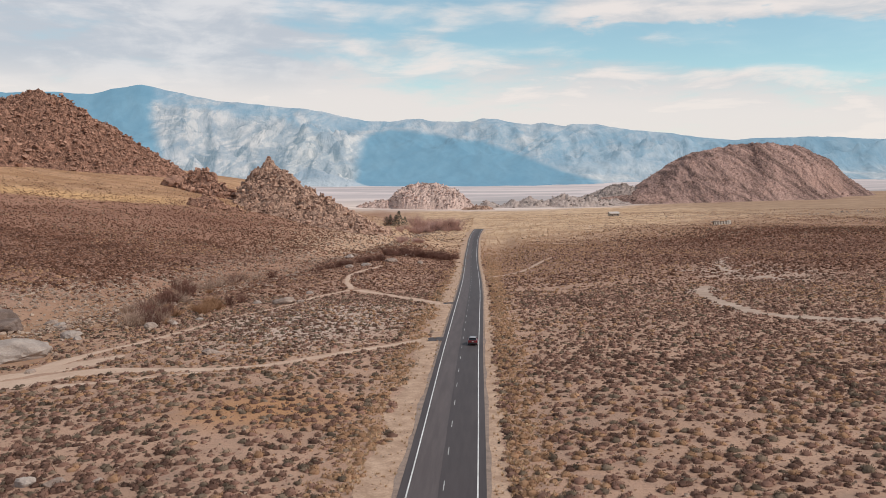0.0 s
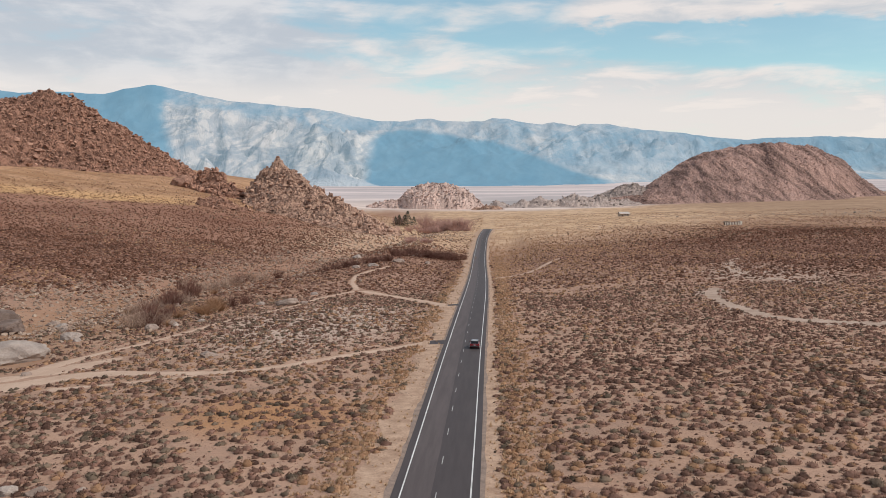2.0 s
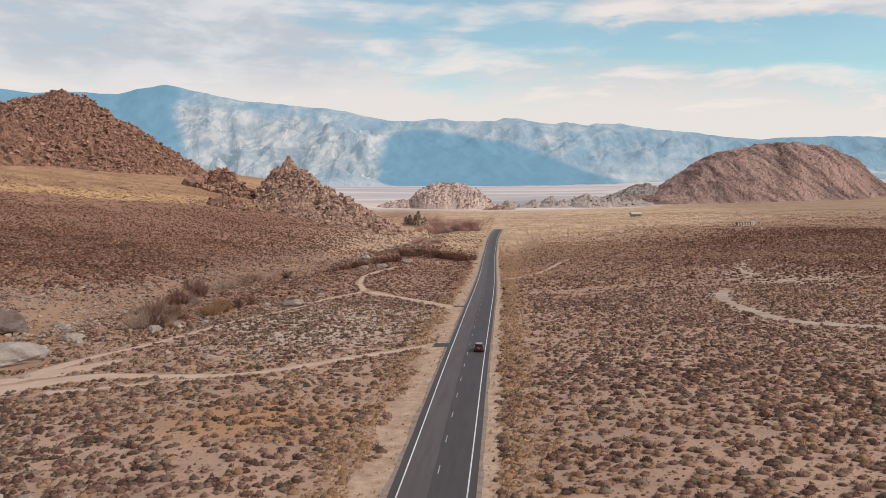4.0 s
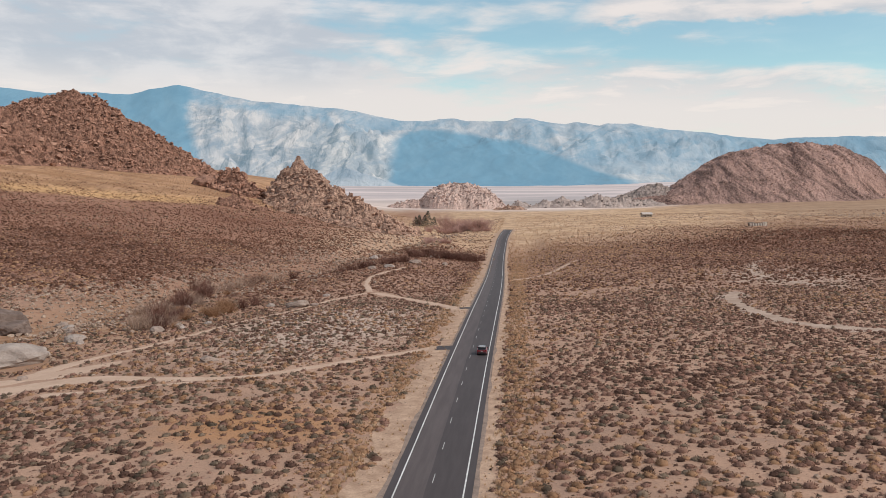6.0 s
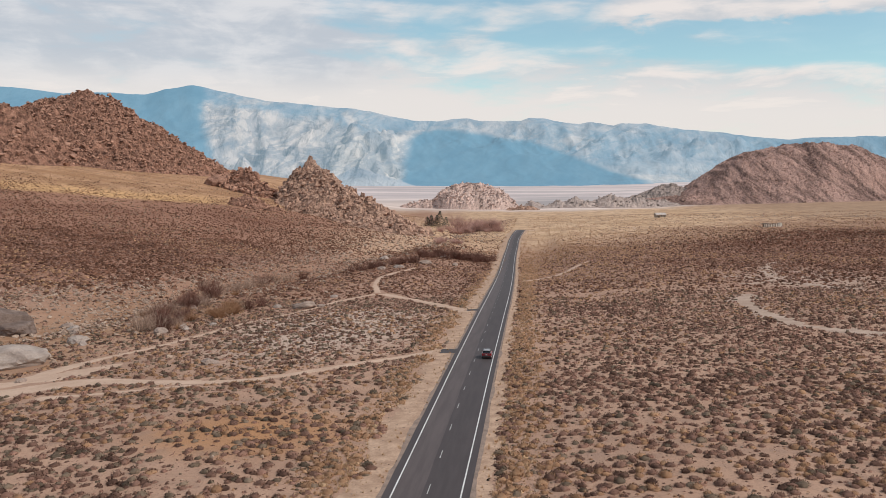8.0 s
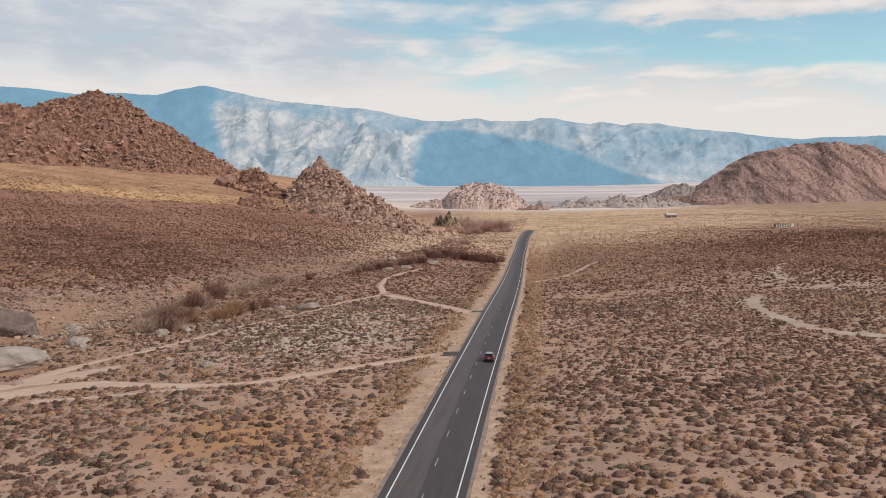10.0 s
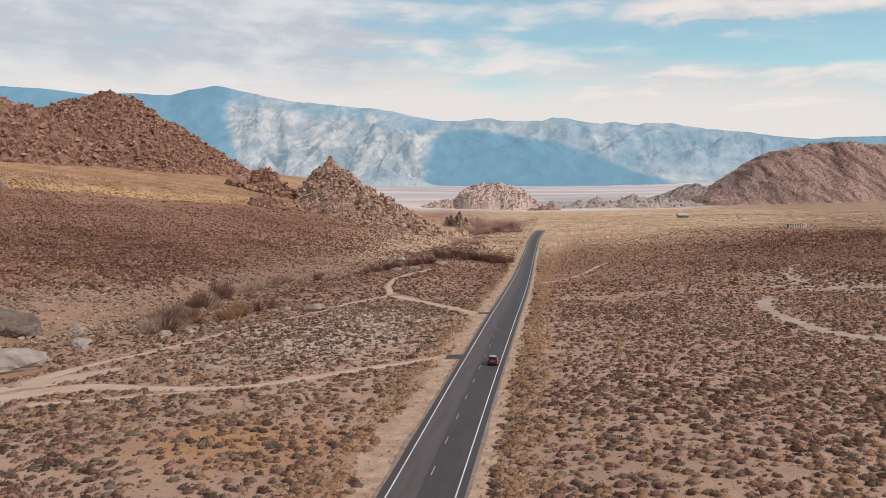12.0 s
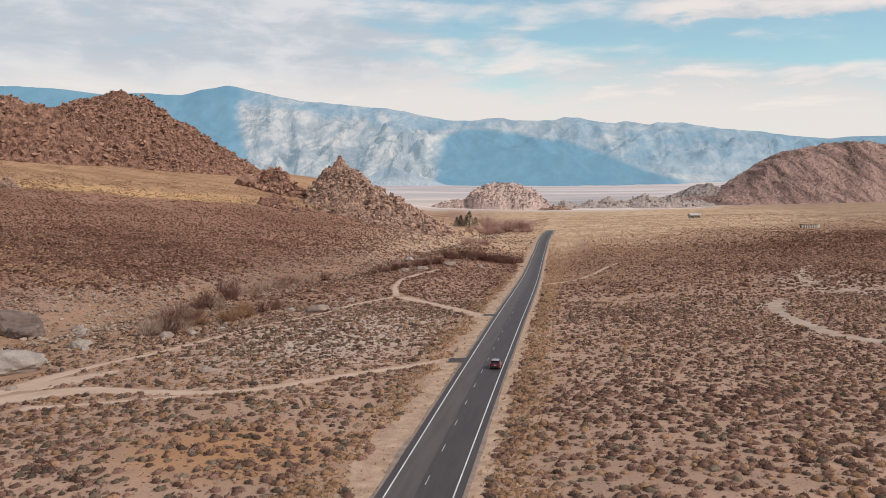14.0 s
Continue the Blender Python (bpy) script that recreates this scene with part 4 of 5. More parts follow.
ok = np.abs(sx) > 4.6
sx, sy = sx[ok], sy[ok]
pebble = 0.06 + (0.12 + 0.28 * (np.abs(sx) > 9.5)) * r.uniform(0, 1, len(sx)) ** 3
lying("field_stones", scattered("field_stones", ROCKS_LOW, np.stack([sx, sy, land(sx, sy) + pebble * 0.2], 1), r.uniform(0, 6.28, len(sx)), pebble, STONES), kind="stuff", label="small pale stones scattered in the scrub", category="stones")


# ---- scrub ----
def shrub_shape(rng, shards, m=5, tall=0.62, reach=0.3, thin=0.07):
    """A mound of twigs round a low core, one unit across its radius; some lean or fall into two lobes."""
    v, t = [], []
    lean, lobe, side_of = rng.normal(0, 0.12, 2), rng.uniform(0.0, 0.3), rng.uniform(0, 6.283)
    if m:
        for k, (rad, up) in enumerate(((0.72, 0.0), (0.62, 0.45))):
            for i in range(m):
                a = 6.283 * (i + 0.5 * k) / m
                w = rad * rng.uniform(0.75, 1.15)
                v.append((w * math.cos(a), w * math.sin(a), (up * rng.uniform(0.8, 1.2) - 0.06) * tall))
        v.append((lean[0], lean[1], 0.78 * tall))
        for i in range(m):
            a, b, c, d = i, (i + 1) % m, m + i, m + (i + 1) % m
            t += [(a, b, c), (b, d, c), (c, d, 2 * m)]
    for _ in range(shards):
        a, up = rng.uniform(0, 6.283), rng.uniform(0.0, 1) ** 0.9
        flat = math.sqrt(max(0.0, 1 - up * up))
        rad = rng.uniform(0.70, 1.0) * (1 - lobe * max(0.0, math.cos(2 * (a - side_of))) * (0.4 + 0.6 * up))
        tip = Vector((rad * flat * math.cos(a) + lean[0] * up, rad * flat * math.sin(a) + lean[1] * up, (rad * up + 0.04) * tall * rng.uniform(0.85, 1.15)))
        way = Vector((flat * math.cos(a), flat * math.sin(a), 0.5 + up)).normalized()
        foot = tip - way * reach * rng.uniform(0.6, 1.2)
        foot.z = max(foot.z, -0.02)
        wide = way.cross(Vector(rng.normal(0, 1, 3))).normalized() * thin * rng.uniform(0.6, 1.3)
        i = len(v)
        v += [tuple(foot - wide), tuple(foot + wide), tuple(tip)] if rng.uniform() < 0.5 else [tuple(tip - wide * 0.8), tuple(tip + wide * 0.8), tuple(foot)]
        p, q, o = (Vector(w) for w in v[i:])
        t.append((i, i + 1, i + 2) if (q - p).cross(o - p).dot(Vector((way.x, way.y, 0.8))) > 0 else (i + 1, i, i + 2))
    return np.array(v), np.array(t)


def free_ground(x, y, margin=0.5):
    """True where scrub may grow: off the road, tracks, washes and boulders."""
    ok = (np.abs(x - road_x(y)) > 8.2 + 1.6 * np.sin(y / 9.0) * np.sin(y / 3.7)) | ((x > 0) & (np.abs(x - road_x(y)) > 6.0))
    for cx, cy, w in TRACKS:
        near = (x > cx.min() - 8) & (x < cx.max() + 8) & (y > cy.min() - 8) & (y < cy.max() + 8) & ok
        i = np.nonzero(near)[0]
        for chunk in np.array_split(i, max(1, len(i) // 4000)):
            if len(chunk):
                d = np.hypot(x[chunk, None] - cx[None, ::2], y[chunk, None] - cy[None, ::2]) - w[None, ::2] - margin
                ok[chunk] &= d.min(1) > 0
    for cx, cy, s in ROCK_SPOTS:
        ok &= np.hypot(x - cx, y - cy) > s * 0.95
    return ok


def patchiness(x, y, size):
    """Cheap smooth noise in -1..1 from a few sines."""
    return (np.sin(x / size + 2.1 * np.sin(y / size * 0.7)) + np.sin(y / size * 1.3 + 1.7 * np.sin(x / size * 0.9 + 1)) + np.sin((x + y) / size * 0.6 + 4)) / 3


def in_view(x, y, spare=14):
    return (x > -0.72 * y - spare + 10) & (x < 0.475 * y + spare + 4)


def sow(seed, y0, y1, density):
    r = np.random.default_rng(seed)
    x0, x1 = -0.72 * y1 - 10, 0.475 * y1 + 20
    n = int((x1 - x0) * (y1 - y0) * density)
    x, y = r.uniform(x0, x1, n), r.uniform(y0, y1, n)
    ok = in_view(x, y)
    x, y = x[ok], y[ok]
    bed = np.abs(x - creek_x(y) + 8)
    grow = 0.86 + 0.34 * patchiness(x, y, 10.0) + 0.38 * patchiness(x, y, 2.3)
    grow = grow - 0.70 * np.exp(-(bed / 24) ** 2) * (1 - 0.55 * smooth(280, 380, y)) * (y < 620) * (y > 150)
    grow = grow - 0.30 * np.exp(-((x + 26) / 13) ** 2 - ((y - 113) / 11) ** 2)
    grow = grow - 0.45 * smooth(-125, -100, x) * (x < -9) * smooth(560, 640, y)
    grow = grow + 0.42 * smooth(18, 60, x)
    ok = (r.uniform(0, 1, len(x)) < grow) & free_ground(x, y)
    return x[ok], y[ok], r


rng = np.random.default_rng(5)
NEAR = [shrub_shape(rng, 92, 5, rng.uniform(0.5, 0.85), 0.26, 0.06) for _ in range(12)]
MIDDLE = [shrub_shape(rng, 13, 3, rng.uniform(0.52, 0.85), 0.34, 0.16) for _ in range(10)]


FAR = [shrub_shape(rng, 3, 3, rng.uniform(0.55, 0.85), 0.4, 0.3) for _ in range(10)]


def cone_shape(rng):
    """The smallest bush: four sides and a tip."""
    ring = [(rng.uniform(0.8, 1.2) * math.cos(1.5708 * i), rng.uniform(0.8, 1.2) * math.sin(1.5708 * i), -0.05) for i in range(4)]
    return np.array(ring + [(rng.uniform(-0.3, 0.3), rng.uniform(-0.3, 0.3), 0.75)]), np.array([(i, (i + 1) % 4, 4) for i in range(4)])


FARTHEST = [cone_shape(rng) for _ in range(8)]
FAR_KINDS = ((SHRUB_FAR, 0.34), (SHRUB, 0.50), (SHRUB_GOLD, 0.16))
KINDS = ((SHRUB, 0.54), (SHRUB_GREY, 0.28), (SHRUB_GOLD, 0.18))   # west of the road
KINDS_EAST = ((SHRUB, 0.72), (SHRUB_GREY, 0.13), (SHRUB_GOLD, 0.15))


def plant(name, x, y, size, r, shapes, label, kinds=KINDS, bushy=True):
    """Three joined sheets of scrub by twig colour."""
    tone = 0.5 + 0.9 * np.exp(-((np.abs(x) - 9.5) / 3) ** 2) + 0.8 * np.exp(-(x / 75) ** 2) * smooth(300, 420, y) * (x > 0) + 0.3 * patchiness(x, y, 21.0) + r.uniform(-0.6, 0.6, len(x))
    low = 0.0
    order = np.argsort(np.argsort(tone)) / max(1, len(x))
    for (twigs, share), word in zip(kinds, ("brown", "grey", "straw-coloured")):
        i = np.nonzero((order >= low) & (order < low + share))[0]
        low += share
        place = np.stack([x[i], y[i], land(x[i], y[i]) - 0.02], 1)
        lying(name, scattered(name, shapes, place, r.uniform(0, 6.28, len(i)), size[i], twigs, r.uniform(0.75, 1.25, len(i)), bushy), kind="stuff", label=label % word, category="scrub")


def sizes_of(r, n):
    return 0.20 + 0.72 * r.uniform(0, 1, n) ** 1.75


x, y, r = sow(101, 74, 155, 1.35)
size = sizes_of(r, len(x))
# the largest bushes beside the start of the view stand alone
first = np.nonzero((y > 76) & (y < 128) & (np.abs(x) < 44) & (size > 0.55))[0][:270]
single_meshes = {}
for k, i in enumerate(first):
    twigs = (SHRUB, SHRUB_GREY, SHRUB, SHRUB_GOLD, SHRUB)[k % 5]
    key = (k % len(NEAR), twigs.name)
    if key not in single_meshes:
        me = tri_mesh("desert_shrub", *NEAR[key[0]], [twigs], True, None, bulge(NEAR[key[0]][0]))
        me.attributes.new("plant_tone", "FLOAT", "POINT").data.foreach_set("value", np.full(len(me.vertices), 0.15 + 0.7 * (key[0] * 5 % 12) / 11, dtype=np.float32))
        single_meshes[key] = me
    ob = lying("desert_shrub", single_meshes[key], label="low rounded %s desert shrub on sand" % ("straw-coloured" if twigs is SHRUB_GOLD else "grey-green" if twigs is SHRUB_GREY else "dry brown"),
               category="shrub", group="desert shrubs beside the road")
    s = float(size[i]) * 1.12
    ob.matrix_basis = pose(x[i], y[i], float(land(x[i], y[i])) - 0.02, 0, 0, float(r.uniform(0, 360))) @ Matrix.Diagonal((s, s, s * float(r.uniform(0.8, 1.2)), 1))
rest = np.setdiff1d(np.arange(len(x)), first)
for some, shapes in ((rest[size[rest] >= 0.46], NEAR), (rest[size[rest] < 0.46], MIDDLE)):
    for part_of, kinds in ((some[x[some] < 0], KINDS), (some[x[some] >= 0], KINDS_EAST)):
        plant("desert_scrub", x[part_of], y[part_of], size[part_of], r, shapes, "countless low %s desert shrubs on sand", kinds)
x, y, r = sow(102, 155, 290, 1.25)
size = sizes_of(r, len(x)) * 1.05
for part_of, kinds in ((x < 0, KINDS), (x >= 0, KINDS_EAST)):
    plant("desert_scrub", x[part_of], y[part_of], size[part_of], r, MIDDLE, "countless low %s desert shrubs on sand", kinds)
x, y, r = sow(103, 280, 640, 0.58)
ok = (smooth(280, 310, y) > r.uniform(0, 1, len(x))) & (1 - smooth(470, 640, y) > r.uniform(0, 1, len(x)))
x, y = x[ok], y[ok]
west, size = x < -125 - 0.12 * (y - 280) + 25 * patchiness(x, y, 30.0), sizes_of(r, len(x)) * 1.3
plant("desert_scrub", x[~west], y[~west], size[~west], r, FAR, "countless low %s desert shrubs on the far plain", FAR_KINDS)
plant("desert_scrub", x[west], y[west], size[west] * 1.28, r, FAR, "countless low %s desert shrubs on the rising slope", ((SHRUB_FAR, 0.62), (SHRUB, 0.28), (SHRUB_GOLD, 0.10)))
x, y, r = sow(104, 470, 1150, 0.42)
ok = (smooth(470, 600, y) > r.uniform(0, 1, len(x))) & (r.uniform(0, 1, len(x)) < 1 - (0.55 + 0.35 * (x > 0)) * smooth(540, 940, y + 90 * patchiness(x, y, 60.0) + 170 * (1 - smooth(30, 240, x)) * (x > 0)))
x, y = x[ok], y[ok]
# tufts on the painted sunlit meadow take its gold
gold = smooth(560, 800, y - (120 + 0.3 * (x + 448)) * (x < -60) + (30 + 60 * (x > -60)) * patchiness(x, y, 60.0) + 170 * (1 - smooth(30, 240, x)) * (x > 0)) > r.uniform(0, 1, len(x))
size = sizes_of(r, len(x)) * 1.25
plant("desert_scrub", x[~gold], y[~gold], size[~gold], r, FARTHEST, "countless low %s desert shrubs on the far plain", ((SHRUB_FAR, 0.88), (SHRUB_GREY, 0.10), (SHRUB_GOLD, 0.02)), False)
for some, brown in ((gold & (x < -60), 0.15), (gold & (x >= -60), 0.40)):
    plant("desert_scrub", x[some], y[some], size[some] * 0.85, r, FARTHEST, "countless low %s tufts on the far meadow", ((SHRUB, brown), (SHRUB_GREY, 0.1), (SHRUB_GOLD, 0.9 - brown)), False)

# the scrub goes on under and behind the camera
r = np.random.default_rng(150)
n = 5200
x, y = r.uniform(-62, 62, n), r.uniform(-60, 74, n)
ok = free_ground(x, y) & (r.uniform(0, 1, n) < 0.8 + 0.4 * patchiness(x, y, 10.0))
x, y = x[ok], y[ok]
plant("desert_scrub", x, y, sizes_of(r, len(x)), r, FAR, "countless low %s desert shrubs on sand")

# tiny tufts and seedlings between the bushes
r = np.random.default_rng(140)
n = 26000
y = 74 + 160 * r.uniform(0, 1, n) ** 0.8
x = r.uniform(-0.70, 0.48, n) * y
ok = free_ground(x, y, 0.1)
x, y = x[ok], y[ok]
TINY = [shrub_shape(rng, 6, 0, 0.8, 0.5, 0.2) for _ in range(6)]
lying("desert_seedlings", scattered("desert_seedlings", TINY, np.stack([x, y, land(x, y)], 1), r.uniform(0, 6.28, len(x)), 0.07 + 0.13 * r.uniform(0, 1, len(x)) ** 2, SHRUB), kind="stuff", label="tiny brown tufts between the desert shrubs", category="scrub")

# dry grass along both verges
def tuft_shape(rng, blades):
    v, t = [], []
    for _ in range(blades):
        a, lean = rng.uniform(0, 6.283), rng.uniform(0.15, 0.8)
        foot = Vector((math.cos(a) * 0.25, math.sin(a) * 0.25, 0)) * rng.uniform(0, 1)
        tip = foot + Vector((math.cos(a) * lean, math.sin(a) * lean, rng.uniform(0.6, 1.1)))
        side = Vector((-math.sin(a), math.cos(a), 0)) * 0.09
        i = len(v)
        v += [tuple(foot - side), tuple(foot + side), tuple(tip)]
        t.append((i, i + 1, i + 2))
    return np.array(v), np.array(t)


TUFTS = [tuft_shape(rng, 17) for _ in range(5)]
r = np.random.default_rng(31)
n = 6000
ty = 72 + 480 * r.uniform(0, 1, n) ** 1.4
side = r.uniform(0, 1, n) < 0.5
tx = np.where(side, -8.0 - np.abs(r.normal(0, 2.6, n)), 6.4 + np.abs(r.normal(0, 2.8, n)))
sparse = r.uniform(0, 1, n) < 0.12
tx = np.where(sparse, np.where(side, r.uniform(-8.5, -4.8, n), r.uniform(4.8, 7.2, n)), tx)
ok = free_ground(tx, ty, 0.2) | sparse
tx, ty = tx[ok], ty[ok]
lying("dry_grass", scattered("dry_grass", TUFTS, np.stack([tx, ty, land(tx, ty)], 1), r.uniform(0, 6.28, len(tx)), r.uniform(0.15, 0.5, len(tx)), STRAW), kind="stuff", label="dry straw-coloured grass along the road verges", category="grass")


# golden rabbitbrush and low weeds lining the verges
r = np.random.default_rng(37)
n = 3400
y = 72 + 330 * r.uniform(0, 1, n) ** 1.2
x = np.where(r.uniform(0, 1, n) < 0.5, -9.4 - np.abs(r.normal(0, 2.2, n)) + 1.2 * np.sin(y / 9.0), 6.6 + np.abs(r.normal(0, 2.0, n))) + road_x(y)
ok = (r.uniform(0, 1, n) < 0.75 + 0.5 * patchiness(x, y, 6.0)) & free_ground(x, y, 0.2) | (r.uniform(0, 1, n) < 0.05)
x, y = x[ok], y[ok]
plant("verge_brush", x, y, 0.16 + 0.55 * r.uniform(0, 1, len(x)) ** 2, r, MIDDLE, "low %s brush lining the road verges", ((SHRUB_GOLD, 0.8), (SHRUB_GREY, 0.08), (STRAW, 0.12)))


# ---- willow brush along the creek ----
def twig_bundle(rng, count, height, spread, thick, droop=0.25):
    """Stems fanning out of one foot, each a tapered three-sided rod with a side twig or two."""
    v, t = [], []

    def rod(start, way, length, radius, bits=4):
        ring = None
        p, d = Vector(start), Vector(way).normalized()
        for b in range(bits + 1):
            k = 1 - b / bits
            a = d.orthogonal().normalized()
            c = d.cross(a)
            ids = []
            for q in range(3):
                e = 6.283 * q / 3
                ids.append(len(v))
                v.append(tuple(p + (a * math.cos(e) + c * math.sin(e)) * radius * (0.25 + 0.75 * k)))
            if ring:
                for q in range(3):
                    t.extend([(ring[q], ring[(q + 1) % 3], ids[q]), (ring[(q + 1) % 3], ids[(q + 1) % 3], ids[q])])
            ring = ids
            p = p + d * length / bits
            d = (d + Vector(rng.normal(0, 0.12, 3)) + Vector((d.x, d.y, -droop * 0.3)) * 0.25).normalized()
        return p, d

    for _ in range(count):
        a, lean = rng.uniform(0, 6.283), rng.uniform(0, spread)
        way = Vector((math.cos(a) * lean, math.sin(a) * lean, 1)).normalized()
        foot = Vector((math.cos(a), math.sin(a), 0)) * rng.uniform(0, 0.35 * height)
        length = height * rng.uniform(0.55, 1.05)
        rod(foot, way, length, thick)
        for _ in range(2):
            start = foot + way * length * rng.uniform(0.3, 0.75)
            rod(start, way + Vector(rng.normal(0, 0.45, 3)), length * rng.uniform(0.2, 0.45), thick * 0.6, 2)
    return np.array(v), np.array(t)


rng = np.random.default_rng(77)
WILLOWS = [tri_mesh("willow_bush", *twig_bundle(rng, 58, 4.6, 0.8, 0.065), [WILLOW]) for _ in range(4)]
DEAD = [tri_mesh("dead_bush", *twig_bundle(rng, 46, 5.2, 0.9, 0.07), [DEADWOOD]) for _ in range(3)]
PINK = [tri_mesh("willow_bush", *twig_bundle(rng, 58, 4.6, 0.8, 0.08), [WILLOW_PINK]) for _ in range(3)]
GOLDEN = [tri_mesh("rabbitbrush", *twig_bundle(rng, 80, 3.0, 1.2, 0.06), [SHRUB_GOLD]) for _ in range(2)]


def brush(kind, x, y, scale, k):
    meshes, name, label = {"w": (WILLOWS, "willow_bush", "leafless reddish-brown willow bush in the dry creek"), "p": (PINK, "willow_bush", "leafless pinkish-brown willow bush beside the creek"), "d": (DEAD, "dead_bush", "bleached grey leafless bush by the dry creek"),
                           "g": (GOLDEN, "rabbitbrush", "golden dry rabbitbrush on the creek bank")}[kind]
    ob = lying(name, meshes[k % len(meshes)], label=label, category="bush", group="bushes along the dry creek")
    ob.matrix_basis = pose(x, y, float(land(x, y)) - 0.1, 0, 0, k * 67) @ Matrix.Diagonal((scale, scale, scale * 0.9, 1))


k = 0
r = np.random.default_rng(91)
for _ in range(46):
    y = 212 + 150 * float(r.uniform(0, 1)) ** 1.2
    x = -84 - 0.25 * (y - 212) + float(r.normal(0, 4.5))
    brush("dwgw"[int(r.integers(0, 4))], x, y, float(r.uniform(0.45, 0.95)), k)
    k += 1
for kind, x, y, scale in (("d", -86.5, 214, 1.15), ("d", -84, 216.5, 1.2), ("d", -88.5, 219, 1.1), ("w", -86, 224, 1.2), ("w", -89, 230, 1.3), ("d", -83, 226, 0.9), ("w", -86, 240, 1.1), ("w", -93, 240, 1.3),
                          ("d", -97, 250, 1.2), ("w", -101, 262, 1.3), ("w", -97, 272, 1.3), ("w", -104, 285, 1.4), ("w", -109, 298, 1.5), ("w", -113, 310, 1.6), ("w", -108, 318, 1.6), ("w", -112, 330, 1.6),
                          ("g", -77, 242, 1.4), ("g", -80, 247, 1.5), ("g", -76, 250, 1.4), ("g", -79, 258, 1.5), ("g", -82, 266, 1.4), ("w", -75, 262, 1.1), ("w", -73, 268, 1.1), ("g", -83, 236, 1.2),
                          ("d", -111, 352, 1.3), ("d", -111, 364, 1.5), ("d", -109, 378, 1.5), ("w", -111, 392, 1.5), ("d", -109, 402, 1.4), ("d", -106, 412, 1.3), ("w", -101, 419, 1.4), ("d", -113, 340, 1.3)):
    brush(kind, x, y, scale * 0.9, k)
    k += 1
r = np.random.default_rng(55)
for (x0, y0), (x1, y1), count, wide, scale in (((-78, 425), (-50, 458), 16, 3.0, 1.0), ((-52, 500), (-16, 522), 40, 5.0, 1.2), ((-58, 640), (-40, 655), 9, 6.0, 1.3), ((-76, 862), (-22, 842), 26, 10.0, 1.7), ((-34, 822), (-16, 806), 8, 3.0, 1.2)):
    for i in range(count):
        f = (i + 0.5) / count
        x, y = x0 + (x1 - x0) * f + r.normal(0, wide * 0.4), y0 + (y1 - y0) * f + r.normal(0, wide)
        if abs(x) > 9:
            brush("p" if y > 600 else "w", float(x), float(y), scale * float(r.uniform(0.55, 1.3)), k)
            k += 1


# ---- trees by the bend ----
def bare_tree(x, y, height, k):
    tree = new("bare_tree")
    tree.matrix_basis = pose(x, y, float(land(x, y)) - 0.1, 0, 0, k * 71)
    g = np.random.default_rng(200 + k)
    lying("trunk", tri_mesh("trunk", *twig_bundle(g, 4, height * 0.75, 0.35, 0.16), [BARK]), tree)
    lying("crown", tri_mesh("crown", *twig_bundle(g, 110, height, 0.85, 0.11), [WILLOW_PINK]), tree)
    tagged(tree, "leafless reddish-brown cottonwood beside the creek", "tree", "trees by the bend")


def conifer(x, y, height, k):
    tree = new("conifer_tree")
    tree.matrix_basis = pose(x, y, float(land(x, y)) - 0.1, 0, 0, k * 53)
    g = np.random.default_rng(300 + k)
    bm = bmesh.new()
    bmesh.ops.create_cone(bm, cap_ends=True, segments=8, radius1=0.22, radius2=0.04, depth=height)
    bmesh.ops.translate(bm, verts=bm.verts, vec=(0, 0, height / 2))
    part("trunk", bm, BARK, tree)
    v, t = [], []
    for _ in range(520):
        u = g.uniform(0.08, 1.0)
        rad = (1 - u) ** 0.8 * height * 0.30 * g.uniform(0.5, 1.1) * 1.25 + 0.05
        a = g.uniform(0, 6.283)
        c = Vector((rad * math.cos(a), rad * math.sin(a), u * height))
        out_way = Vector((math.cos(a), math.sin(a), -0.25))
        side = Vector((-math.sin(a), math.cos(a), g.uniform(-0.4, 0.4))) * height * 0.035
        i = len(v)
        v += [tuple(c - side), tuple(c + side), tuple(c + out_way * height * 0.085)]
        t.append((i, i + 1, i + 2))
    lying("crown", tri_mesh("crown", np.array(v), np.array(t), [CONIFER]), tree)
    tagged(tree, "dark green conifer beside the creek", "tree", "trees by the bend")


for k, (x, y, h) in enumerate(((-93, 897, 12), (-85, 905, 16), (-78, 900, 11), (-89, 912, 11), (-98, 905, 9))):
    conifer(x, y, h, k)
for k, (x, y, h) in enumerate(((-66, 905, 9), (-60, 915, 10), (-55, 890, 8), (-47, 880, 8), (-42, 862, 9), (-38, 850, 10), (-33, 840, 11), (-27, 832, 10), (-22, 838, 10), (-70, 930, 11), (-52, 935, 10), (-96, 915, 9))):
    bare_tree(x, y, h * 1.35, k)


# ---- the car ----
CAR_RED = plain("car_paint", (0.24, 0.026, 0.034), 0.3, 0.2, 0.6)
CAR_ROOF = plain("car_roof", (0.42, 0.40, 0.40), 0.25, 0.3, 0.6)
GLASS_DARK = plain("tinted_glass", (0.02, 0.022, 0.026), 0.12, 0.0, 0.7)
RUBBER = plain("rubber", (0.018, 0.018, 0.018), 0.9)
ALLOY = plain("alloy", (0.45, 0.45, 0.46), 0.35, 0.9)
TAIL_RED = plain("tail_lamp", (0.30, 0.012, 0.012), 0.2)
TRIM = plain("black_trim", (0.03, 0.03, 0.03), 0.7)
PLATE = plain("number_plate", (0.62, 0.62, 0.60), 0.5)


